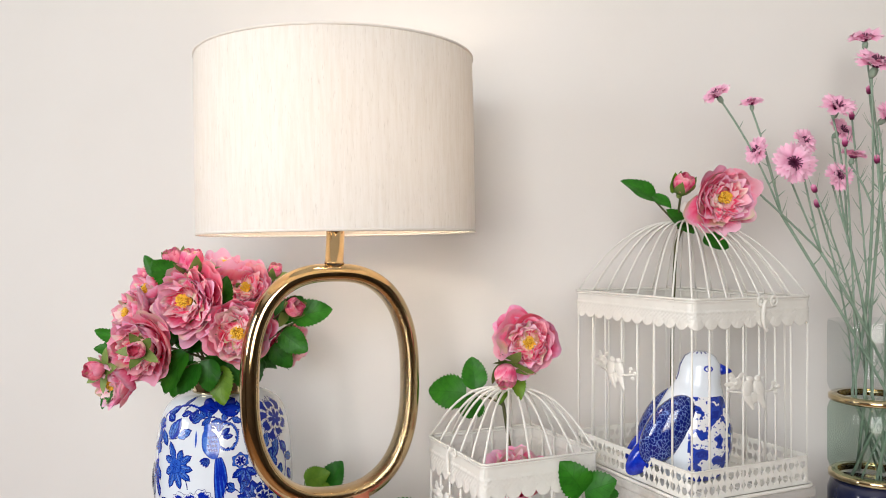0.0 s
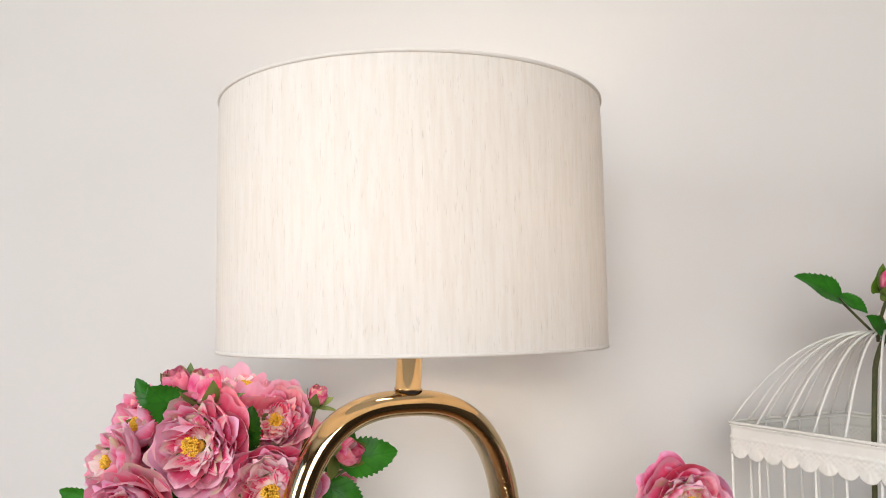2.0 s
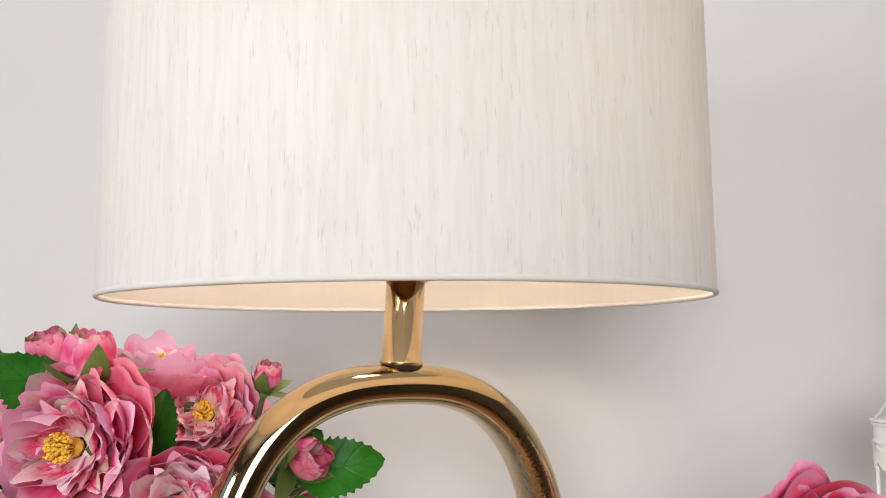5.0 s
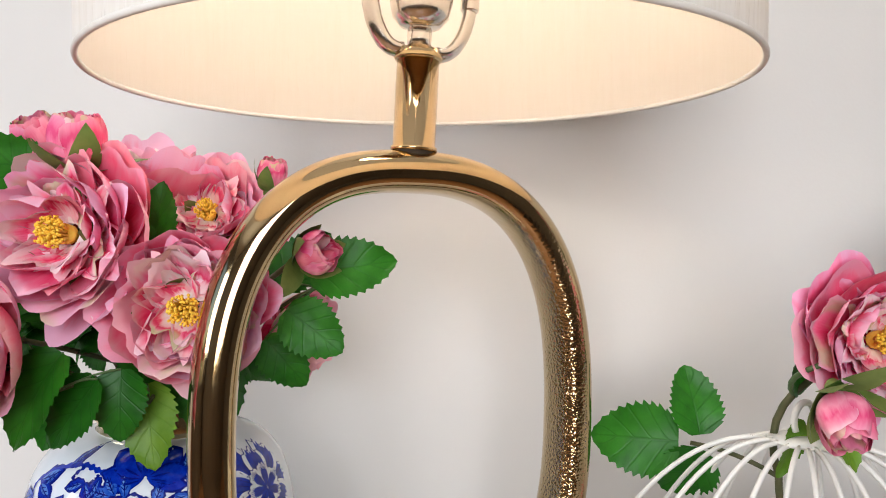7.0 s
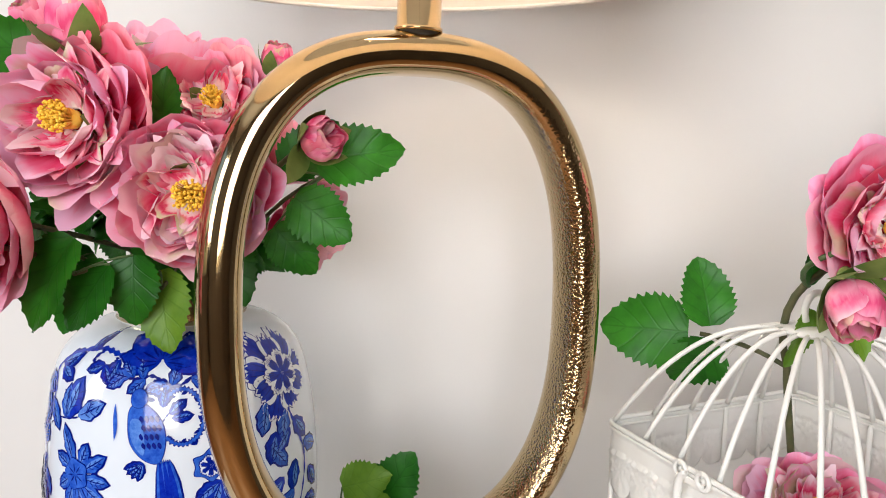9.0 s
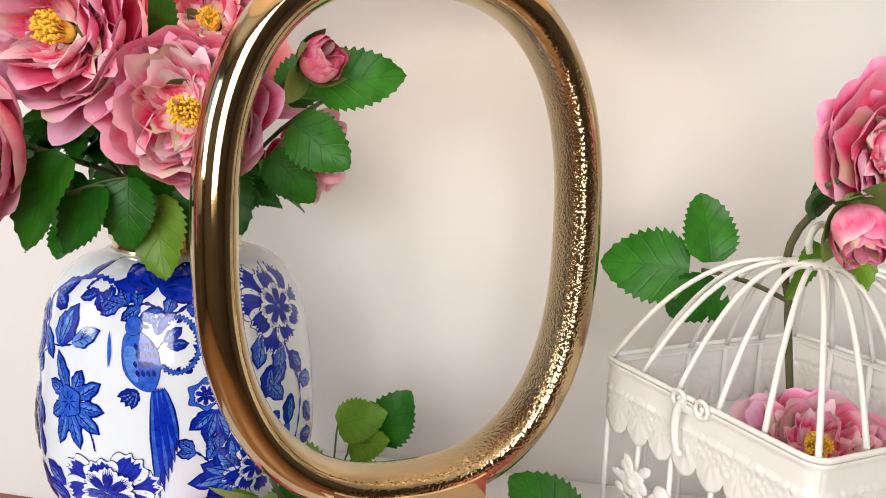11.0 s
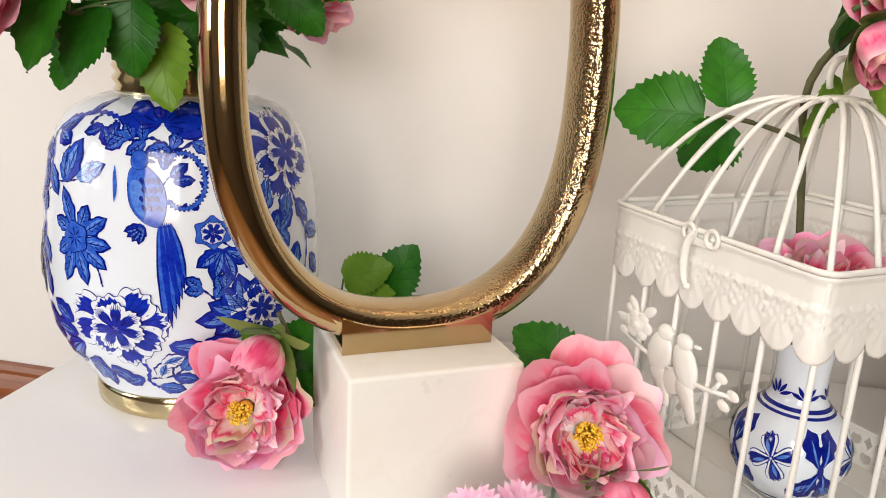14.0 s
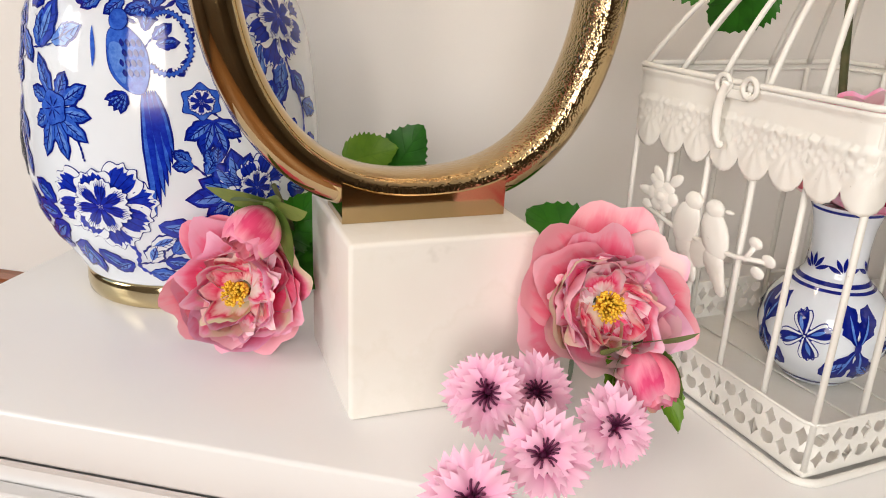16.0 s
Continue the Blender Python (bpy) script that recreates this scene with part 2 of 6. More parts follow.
M_BRASS = brass()
M_MARBLE = marble()
M_LINEN = linen("linen_shade", (0.92, 0.91, 0.885), (0.87, 0.85, 0.81), (0.70, 0.675, 0.64), 0.28)
M_LINING = linen("shade_lining", (0.92, 0.84, 0.75), (0.91, 0.825, 0.73), (0.88, 0.80, 0.70), 0.35)
M_TRIM = speckled("shade_binding", (0.78, 0.74, 0.68), (0.82, 0.79, 0.74), 80, 0.9, 0.2, 500)
M_DARK = material("black_metal_and_slot_shade", (0.03, 0.025, 0.02), 0.6)
M_STEEL = speckled("bright_nickel", (0.72, 0.68, 0.62), (0.78, 0.74, 0.69), 40, 0.16, 0.04, 200, metal=1.0)
M_BULB = material("lit_bulb", (0.9, 0.85, 0.75), 0.4, Emission_Color=(1.0, 0.86, 0.70, 1), Emission_Strength=BULB)
LAMP = pose(-0.164, 1.159, TABLE, 0, 0, 20.5)


def ring_point(a, hw, hh, p):
    c, s = math.cos(a), math.sin(a)
    return Vector((hw * math.copysign(abs(c) ** (2 / p), c), 0, hh * math.copysign(abs(s) ** (2 / p), s)))


def lamp():
    t = thing("table_lamp", LAMP, "table lamp with polished brass ring, marble block and linen shade", "lamp")
    part("marble_block", box(-0.0592, 0.0578, -0.0585, 0.0578, 0, 0.112, 0.003, 3), M_MARBLE, t, "cream marble block with eased edges")
    n = 140
    ring = []
    for i in range(n):
        a = 2 * math.pi * i / n
        p = ring_point(a, 0.1208, 0.1668, 2.56 if math.sin(a) > 0 else 2.45)
        ring.append(p + Vector((-0.0015, 0, 0.293)))
    bm, loops = bmesh.new(), []
    grain = bm.verts.layers.float.new("grain")

    def section(k):
        """Round on the outer half, flattened on the inner half."""
        c, d = math.cos(k), math.sin(k)
        if c >= 0:
            return 0.0148 * c, 0.0208 * d
        return -0.0128 * abs(c) ** 0.62, 0.0208 * math.copysign(abs(d) ** 0.86, d)

    for i, p in enumerate(ring):
        along = (ring[(i + 1) % n] - ring[i - 1]).normalized()
        out = Vector((along.z, 0, -along.x))
        a = 2 * math.pi * i / n
        # the casting is rough on the inner face, from the right shoulder down to the foot
        side = max(0.0, min(1.0, (math.cos(a + 0.42) + 0.10) / 0.75))
        loop = []
        for k in (2 * math.pi * j / 40 for j in range(40)):
            u, y = section(k)
            vert = bm.verts.new(p + out * u + Vector((0, y, 0)))
            vert[grain] = 0.42 * side * max(0.0, min(1.0, (0.35 - math.cos(k)) / 0.6)) * max(0.0, min(1.0, (0.75 - math.sin(k)) / 0.5))
            loop.append(vert)
        loops.append(loop)
    for a, b in zip(loops, loops[1:] + loops[:1]):
        for j in range(40):
            bm.faces.new((a[j], a[(j + 1) % 40], b[(j + 1) % 40], b[j]))
    bmesh.ops.recalc_face_normals(bm, faces=bm.faces)
    part("ring", bm, M_BRASS, t, "polished brass oval ring, rough cast on its inner face")
    # saddle that joins the ring to the block
    bm = bmesh.new()
    rows = []
    for i in range(15):
        x = -0.055 + 0.104 * i / 14
        top = 0.2945 - 0.1665 * (1 - (abs(x + 0.0015) / 0.12) ** 2.42) ** (1 / 2.42)
        rows.append([bm.verts.new((x, y, z)) for y, z in ((-0.0216, 0.1122), (-0.0216, top - 0.0008), (-0.0206, top), (0.0206, top), (0.0216, top - 0.0008), (0.0216, 0.1122))])
    for a, b in zip(rows, rows[1:]):
        for k in range(5):
            bm.faces.new((a[k], a[k + 1], b[k + 1], b[k]))
    bm.faces.new(rows[0][::-1])
    bm.faces.new(rows[-1])
    part("saddle", bm, M_BRASS, t, smooth=False)
    N = pose(0.001, 0, 0.474, 0, 2.4, 0)
    neck = part("neck", lathe([(0.0146, 0.0), (0.0152, 0.0008), (0.0152, 0.0024), (0.0138, 0.0032), (0.0137, 0.058)], 48), M_BRASS, t, m=N)
    part("thread", lathe([(0.0132, -0.010), (0.0132, 0.0)], 32), M_DARK, neck, "dark threaded end sunk into the ring")
    TOP = pose(0, 0, -0.018) @ Matrix.Diagonal((1.1, 1.1, 1, 1))
    part("collar", lathe([(0.0136, 0.076), (0.0142, 0.077), (0.0142, 0.080), (0.0128, 0.081), (0.0128, 0.083), (0.004, 0.084)], 32), M_BRASS, neck, m=TOP)
    part("nut", lathe([(0.0072, 0.083), (0.0072, 0.096), (0.006, 0.097)], 12), M_STEEL, neck, m=TOP)
    socket = part("socket", lathe([(0.006, 0.096), (0.012, 0.098), (0.0165, 0.104), (0.018, 0.111), (0.0175, 0.113), (0.0185, 0.1135), (0.0185, 0.150), (0.0175, 0.152), (0.012, 0.152)], 40), M_STEEL, neck, "bright nickel bulb socket", m=TOP)
    part("bulb", lathe(smooth_profile([(0.012, 0.150), (0.013, 0.156), (0.020, 0.170), (0.027, 0.186), (0.029, 0.198), (0.026, 0.212), (0.016, 0.223), (0.0, 0.227)], 3), 24), M_BULB, neck, "lit warm white bulb", m=TOP)
    # dark boxes in place of cut slots; the shade inside is their colour
    for k in range(14):
        a = 2 * math.pi * k / 14
        part("vent_slot", box(-0.0011, 0.0011, -0.0004, 0.0004, -0.0007, 0.0007), M_DARK, socket, m=pose(0.0186 * math.cos(a), 0.0186 * math.sin(a), 0.117, 0, 0, 90 + math.degrees(a)), smooth=False)
    part("switch", box(0.0, 0.009, -0.0205, -0.0175, 0.120, 0.128, 0.0006), M_DARK, socket, "black socket switch", smooth=False)
    for s in (-1, 1):
        pts = bez((s * 0.010, 0, 0.082), (s * 0.022, 0, 0.079), (s * 0.029, 0, 0.101), 8) + bez((s * 0.0295, 0, 0.104), (s * 0.031, 0, 0.108), (s * 0.031, 0, 0.116), 4)
        arm = part("harp_arm", tube(pts, 0.0035, 10, squash=1.5), M_STEEL, neck, m=TOP)
        part("sleeve", lathe([(0.0052, 0.0), (0.0056, 0.001), (0.0056, 0.021), (0.0046, 0.022)], 20), M_STEEL, arm, m=pose(s * 0.031, 0, 0.113))
        up = bez((s * 0.031, 0, 0.130), (s * 0.055, 0, 0.21), (s * 0.033, 0, 0.272), 10) + bez((s * 0.029, 0, 0.279), (s * 0.02, 0, 0.288), (0, 0, 0.288), 6)
        part("harp_wire", tube(up, 0.0018, 8), M_STEEL, neck, m=TOP)
    S = pose(0.0080, 0.001, 0.5185, 0, -0.9, -20.5)
    R = 0.2052
    shade = part("shade", lathe([(R, 0.001), (R, 0.1), (R, 0.2), (R - 0.001, 0.2565)], 160, cap=False), M_LINEN, t, "off-white slubbed linen drum shade", m=S)
    part("lining", lathe([(R - 0.0016, 0.001), (R - 0.0016, 0.2565)], 160, cap=False), M_LINING, shade, "warm cream lining")
    for z in (0.0, 0.2565):
        ring = [(0.2044 * math.cos(2 * math.pi * i / 128), 0.2044 * math.sin(2 * math.pi * i / 128), z + 0.0012) for i in range(128)]
        part("rim_binding", tube(ring, 0.0019, 8, True), M_TRIM, shade)
    for k in range(3):
        a = math.radians(40 + 120 * k)
        part("spider_arm", tube([(0.01 * math.cos(a), 0.01 * math.sin(a), 0.236), (0.12 * math.cos(a), 0.12 * math.sin(a), 0.236), (0.2015 * math.cos(a), 0.2015 * math.sin(a), 0.250)], 0.0016, 8), M_STEEL, shade)
    part("hub", lathe([(0.0, 0.233), (0.012, 0.234), (0.012, 0.239), (0.005, 0.241), (0.006, 0.252), (0.0, 0.256)], 20), M_STEEL, shade)


lamp()


# ---- turned and painted porcelain ----
def porcelain(name, colour):
    m = material(name, colour, 0.07, 0.0, Coat_Weight=0.25, Coat_Roughness=0.03)
    n = Net(m)
    v = n.coords()
    n.colour(n.ramp(n.noise(v, 25, 4), [(0.3, colour), (0.7, tuple(c * 0.965 for c in colour))]))
    n.bump(n.noise(v, 35, 2), 0.03, 0.001)
    return m


def glaze_blue(name, c1, c2, scale=170):
    m = material(name, c1, 0.09, 0.0, Coat_Weight=0.25, Coat_Roughness=0.03)
    n = Net(m)
    n.colour(n.ramp(n.noise(n.coords(), scale, 5, 0.7), [(0.32, c1), (0.68, c2)]))
    return m


M_PORCELAIN = porcelain("white_porcelain", (0.79, 0.85, 0.92))
M_BLUE_DARK = glaze_blue("cobalt_dark_glaze", (0.001, 0.006, 0.16), (0.003, 0.014, 0.27))
M_BLUE_MID = glaze_blue("cobalt_wash_glaze", (0.006, 0.05, 0.46), (0.045, 0.17, 0.70))
M_BLUE_DEEP = glaze_blue("cobalt_deep_glaze", (0.001, 0.012, 0.32), (0.006, 0.04, 0.52))
M_GILT = speckled("gilt_metal", (0.62, 0.50, 0.28), (0.70, 0.60, 0.38), 25, 0.12, 0.05, 90, metal=1.0)
M_BLUE_PALE = glaze_blue("cobalt_pale_glaze", (0.04, 0.15, 0.62), (0.16, 0.34, 0.80))
PAINT = (M_BLUE_DARK, M_PORCELAIN, M_BLUE_MID, M_BLUE_DEEP, M_BLUE_PALE)   # slots 0 to 4


class Turned:
    """A turned body: its profile, and brush strokes laid upon it. Angles in degrees, heights and lengths in metres."""

    def __init__(self, profile):
        self.z = [p[1] for p in profile]
        self.r = [p[0] for p in profile]

    def radius(self, z):
        return float(np.interp(z, self.z, self.r))

    def place(self, a, z, lift):
        r = self.radius(z) + lift
        return (r * math.cos(radians(a)), r * math.sin(radians(a)), z)

    def grid(self, bm, rows, slot, a0, z0, lift):
        R = self.radius(z0)
        vs = [[bm.verts.new(self.place(a0 + math.degrees(x / R), z0 + y, lift)) for x, y in row] for row in rows]
        for p, q in zip(vs, vs[1:]):
            for i in range(len(p) - 1):
                f = bm.faces.new((p[i], p[i + 1], q[i + 1], q[i]))
                f.material_index = slot

    def stroke(self, bm, slot, a0, z0, turn, length, width, lift, start=0.0, bend=0.0, wave=0.0, blunt=1.0, n=9):
        """A leaf or petal from a point outwards."""
        rows = []
        c, s = math.cos(radians(turn)), math.sin(radians(turn))
        for i in range(n + 1):
            v = i / n
            w = width * math.sin(math.pi * v ** blunt) ** 0.75 * (1 + wave * math.sin(v * 19)) if 0 < v < 1 else 0.00015
            x, off = start + length * v, bend * math.sin(math.pi * v * 0.5) * v
            rows.append([(x * c - (off + u * w) * s, x * s + (off + u * w) * c) for u in (-1, -0.35, 0.35, 1)])
        self.grid(bm, rows, slot, a0, z0, lift)

    def petal(self, bm, a0, z0, turn, length, width, slot=1, start=0.0, bend=0.0, blunt=1.5, lift=0.0, wave=0.05):
        edge = 0.0011
        self.stroke(bm, 0, a0, z0, turn, length + edge, width + edge, 0.0003 + lift, start, bend, wave, blunt)
        self.stroke(bm, slot, a0, z0, turn, length - edge, width - edge * 0.3, 0.0006 + lift, start + 0.0003, bend, wave, blunt)

    def leaf(self, bm, a0, z0, turn, length, width, bend=0.0, slot=2):
        width *= 0.72
        self.petal(bm, a0, z0, turn, length, width, slot, 0.0, bend, 0.9, 0.0, 0.12)
        self.stroke(bm, 4, a0, z0, turn + 5, length * 0.72, width * 0.42, 0.00085, length * 0.14, bend * 0.6)
        self.stroke(bm, 0, a0, z0, turn, length * 0.9, 0.0005, 0.0011, 0.001, bend)
        c, s, R = math.cos(radians(turn)), math.sin(radians(turn)), self.radius(z0)
        for k in (0.3, 0.5, 0.68):
            x, y = length * k * c, length * k * s
            for side in (-40, 40):
                self.stroke(bm, 0, a0 + math.degrees(x / R), z0 + y, turn + side, width * 0.85, 0.00035, 0.001, 0, 0, 0, 1.0, 3)

    def bough(self, bm, pts, width, slot=0, lift=0.0004):
        """A brushed line through points (angle, height)."""
        (a0, z0), R = pts[0], self.radius(pts[0][1])
        line = [Vector((radians(a - a0) * R, z - z0, 0)) for a, z in pts]
        fine = []
        for i in range(len(line) - 1):
            p0, p1, p2, p3 = line[max(i - 1, 0)], line[i], line[i + 1], line[min(i + 2, len(line) - 1)]
            for k in range(8):
                t = k / 8
                fine.append(0.5 * (2 * p1 + (p2 - p0) * t + (2 * p0 - 5 * p1 + 4 * p2 - p3) * t * t + (3 * p1 - p0 - 3 * p2 + p3) * t ** 3))
        fine.append(line[-1])
        rows = []
        for i, p in enumerate(fine):
            d = (fine[min(i + 1, len(fine) - 1)] - fine[max(i - 1, 0)]).normalized()
            w = width * (0.75 + 0.35 * math.sin(i * 1.7))
            rows.append([(p.x - d.y * w, p.y + d.x * w), (p.x + d.y * w, p.y - d.x * w)])
        self.grid(bm, rows, slot, a0, z0, lift)

    def flat(self, bm, slot, pts, lift=0.0005, edge=0.0):
        """A filled patch inside a rounded loop of (angle, height); edge: a dark line round it."""
        R = self.radius(pts[0][1])
        n = len(pts)
        ca, cz = sum(p[0] for p in pts) / n, sum(p[1] for p in pts) / n
        loop = []
        for i in range(n):
            q = [pts[(i + k) % n] for k in (-1, 0, 1, 2)]
            for k in range(5):
                t = k / 5
                loop.append(tuple(0.5 * (2 * b + (c - a) * t + (2 * a - 5 * b + 4 * c - d) * t * t + (3 * b - a - 3 * c + d) * t ** 3) for a, b, c, d in zip(*q)))

        def fill(grow, slot2, up):
            rings = []
            for f in (1.0, 0.7, 0.4):
                ring = []
                for a, z in loop:
                    x, y = radians(a - ca) * R, z - cz
                    g = f * (1 + grow / max(math.hypot(x, y), 1e-5))
                    ring.append(bm.verts.new(self.place(ca + math.degrees(x * g / R), cz + y * g, up)))
                rings.append(ring)
            mid = bm.verts.new(self.place(ca, cz, up))
            m = len(loop)
            for p, q in zip(rings, rings[1:]):
                for i in range(m):
                    bm.faces.new((p[i], p[(i + 1) % m], q[(i + 1) % m], q[i])).material_index = slot2
            for i in range(m):
                bm.faces.new((rings[-1][i], rings[-1][(i + 1) % m], mid)).material_index = slot2

        if edge:
            fill(edge, 0, lift)
        fill(0.0, slot, lift + 0.0003)

    def frilled(self, bm, a0, z0, turn, length, width, lift, shade=0.55, slot=3):
        """A peony petal: white with a dark outline and a notched lip, brushed blue from its foot in fine lines."""
        R, c, s = self.radius(z0), math.cos(radians(turn)), math.sin(radians(turn))
        loop = []
        for x, y in ((0.06, 0.16), (0.35, 0.62), (0.66, 0.98), (0.86, 0.92), (0.90, 0.55), (1.0, 0.38), (0.93, 0.10), (1.02, -0.25), (0.90, -0.50), (0.88, -0.88), (0.66, -1.0), (0.35, -0.62), (0.06, -0.16)):
            px, py = x * length, y * width
            loop.append((a0 + math.degrees((px * c - py * s) / R), z0 + px * s + py * c))
        self.flat(bm, 1, loop, lift, 0.0007)
        for k in (-2, -1, 0, 1, 2):
            lean = math.degrees(math.atan2(0.30 * k * width, length))
            self.stroke(bm, slot, a0, z0, turn + lean, length * (shade + 0.06 * (k % 2)), width * 0.27, lift + 0.0005, length * 0.03, 0, 0, 1.7, 7)
        for k in (-3, -2, -1, 0, 1, 2, 3):
            lean = math.degrees(math.atan2(0.24 * k * width, length))
            self.stroke(bm, 0 if k % 2 else slot, a0, z0, turn + lean, length * (0.84 - 0.05 * abs(k)), 0.00042, lift + 0.0007, length * 0.15, 0, 0, 1, 4)

    def peony(self, bm, a0, z0, size, n=8, turn=0.0, squeeze=1.0, shade=0.86):
        """A full peony seen from the front, wider than high by squeeze."""
        for i in range(n):
            tt = turn + 360 * i / n
            c, s = math.cos(radians(tt)), math.sin(radians(tt)) * squeeze
            k = math.hypot(c, s) * (0.92 + 0.14 * math.sin(i * 2.3))
            self.frilled(bm, a0, z0, math.degrees(math.atan2(s, c)), size * k, size * 0.34, 0.0003 + 0.0004 * (i % 3), shade)
        for i in range(7):
            self.frilled(bm, a0, z0, turn + 20 + 360 * i / 7, size * 0.50, size * 0.17, 0.0022 + 0.0002 * (i % 2), 0.7)
        for i in range(9):
            self.stroke(bm, 3, a0, z0, turn + 40 * i, size * 0.2, size * 0.035, 0.0033, size * 0.04)
            self.stroke(bm, 0, a0, z0, turn + 20 + 40 * i, size * 0.24, 0.0004, 0.0034, size * 0.03)

    def blossom(self, bm, a0, z0, size, n=5, turn=0.0, slot=2):
        for i in range(n):
            self.petal(bm, a0, z0, turn + 360 * i / n, size, size * 0.36, slot, 0, 0, 1.7)
            self.stroke(bm, 0, a0, z0, turn + 360 * i / n, size * 0.6, 0.0006, 0.0011)
        for i in range(6):
            self.stroke(bm, 1, a0, z0, 60 * i, size * 0.2, size * 0.06, 0.0013)


JAR = Turned([(0.0, 0.021), (0.076, 0.021), (0.079, 0.027), (0.0885, 0.044), (0.0975, 0.060), (0.1035, 0.078), (0.1065, 0.098), (0.1068, 0.125), (0.1058, 0.150), (0.1035, 0.18), (0.100, 0.205), (0.0955, 0.224), (0.0905, 0.236), (0.083, 0.2465), (0.073, 0.2545), (0.060, 0.260), (0.050, 0.262), (0.049, 0.2635)])


def jar():
    t = thing("ginger_jar", pose(-0.3685, 1.307, TABLE) @ Matrix.Diagonal((1.05, 1.05, 0.985, 1)), "blue and white porcelain ginger jar with painted flowers", "jar")
    pts = list(zip(JAR.r, JAR.z))
    fine = smooth_profile(pts[1:], 5)
    JAR.r, JAR.z = [p[0] for p in fine], [p[1] for p in fine]
    body = part("body", lathe([(0.0, 0.020)] + fine + [(0.046, 0.2625), (0.044, 0.24)], 128), M_PORCELAIN, t, "glossy white porcelain")
    part("foot_ring", lathe([(0.0, 0.0), (0.0735, 0.0), (0.0755, 0.002), (0.0762, 0.008), (0.0755, 0.0175), (0.074, 0.0205), (0.072, 0.0208)], 96), M_GILT, t, "gold metal foot ring")
    part("neck_ring", lathe([(0.0485, 0.262), (0.0505, 0.264), (0.0485, 0.268), (0.0515, 0.273), (0.0485, 0.278), (0.0515, 0.283), (0.049, 0.288), (0.046, 0.288), (0.046, 0.25)], 96, cap=False), M_GILT, t, "ribbed gold neck ring")

    def motif(draw):
        bm = bmesh.new()
        draw(bm)
        tagged(part("painted_motif", bm, PAINT, body), kind="stuff")

    def big_flower(bm):
        for a, z, turn, L in ((-120, 0.080, 165, 0.030), (-118, 0.074, 205, 0.032), (-112, 0.062, 230, 0.034), (-114, 0.060, 262, 0.030), (-108, 0.056, 300, 0.026), (-121, 0.090, 140, 0.026), (-80, 0.080, -18, 0.030)):
            JAR.leaf(bm, a, z, turn, L, 0.0105, 0.003, 3)
        JAR.peony(bm, -99, 0.094, 0.041, 8, 14, 0.80)
        JAR.bough(bm, [(-93, 0.068), (-90, 0.055), (-92, 0.042), (-88, 0.034)], 0.0019, 3)
        JAR.bough(bm, [(-92, 0.044), (-86, 0.046), (-80, 0.048), (-75, 0.056)], 0.0012)
        for a, z, turn in ((-86, 0.046, 60), (-80, 0.048, -25), (-76, 0.055, 40), (-88, 0.036, -20), (-94, 0.045, 200), (-84, 0.062, 15)):
            JAR.leaf(bm, a, z, turn, 0.019, 0.0085, 0.002, (1, 2, 3)[int(turn) % 3])
        JAR.bough(bm, [(-104.5, 0.127), (-105, 0.134), (-107, 0.141), (-111, 0.150)], 0.0008)

    def side_flower(bm):
        line = [(-133, 0.244), (-141, 0.232), (-137, 0.216), (-139, 0.198), (-143, 0.178), (-141, 0.155), (-145, 0.135)]
        JAR.bough(bm, line, 0.0016, 3)
        for a, z, turn, L in ((-138, 0.236, 20, 0.024), (-136, 0.236, -30, 0.02), (-140, 0.225, 200, 0.022), (-138, 0.214, 160, 0.024), (-137, 0.210, -60, 0.026), (-138, 0.205, 230, 0.024), (-140, 0.195, 110, 0.022), (-141, 0.185, 190, 0.024), (-143, 0.172, 60, 0.018), (-142, 0.162, 235, 0.024), (-141, 0.152, -70, 0.022), (-143, 0.140, 205, 0.024), (-140, 0.128, -80, 0.024)):
            JAR.leaf(bm, a, z, turn, L, 0.0085, 0.002, (2, 3)[int(L * 1000) % 4 == 0])
        JAR.leaf(bm, -124, 0.200, 62, 0.034, 0.0125, 0.004, 3)
        JAR.leaf(bm, -124, 0.199, 98, 0.026, 0.010, -0.003, 2)
        JAR.bough(bm, [(-137, 0.190), (-130, 0.198), (-122, 0.200), (-114, 0.205), (-110, 0.212)], 0.0008)
        JAR.leaf(bm, -117, 0.204, 18, 0.026, 0.0085, 0.004, 4)
        JAR.leaf(bm, -112, 0.205, 70, 0.013, 0.006, 0.0, 4)
        for turn, L in ((112, 0.036), (150, 0.022), (28, 0.028), (-12, 0.026), (-42, 0.030), (-78, 0.033), (-112, 0.034), (-150, 0.020), (62, 0.022)):
            x = radians(turn)
            JAR.leaf(bm, -116 + 3.6 * math.cos(x), 0.160 + 0.008 * math.sin(x), turn, L * 0.86, 0.0075, 0.002)
        JAR.flat(bm, 2, [(-116 + (5.2 + 1.1 * (k % 2)) * math.cos(0.63 * k), 0.160 + (0.0105 + 0.002 * (k % 2)) * math.sin(0.63 * k)) for k in range(10)], 0.0010, 0.0007)
        for k in range(8):
            JAR.stroke(bm, 0, -116, 0.160, 45 * k + 12, 0.0065, 0.0005, 0.0016, 0.0015)
        JAR.bough(bm, [(-112, 0.150), (-107, 0.142), (-105, 0.133), (-104, 0.125)], 0.0008)

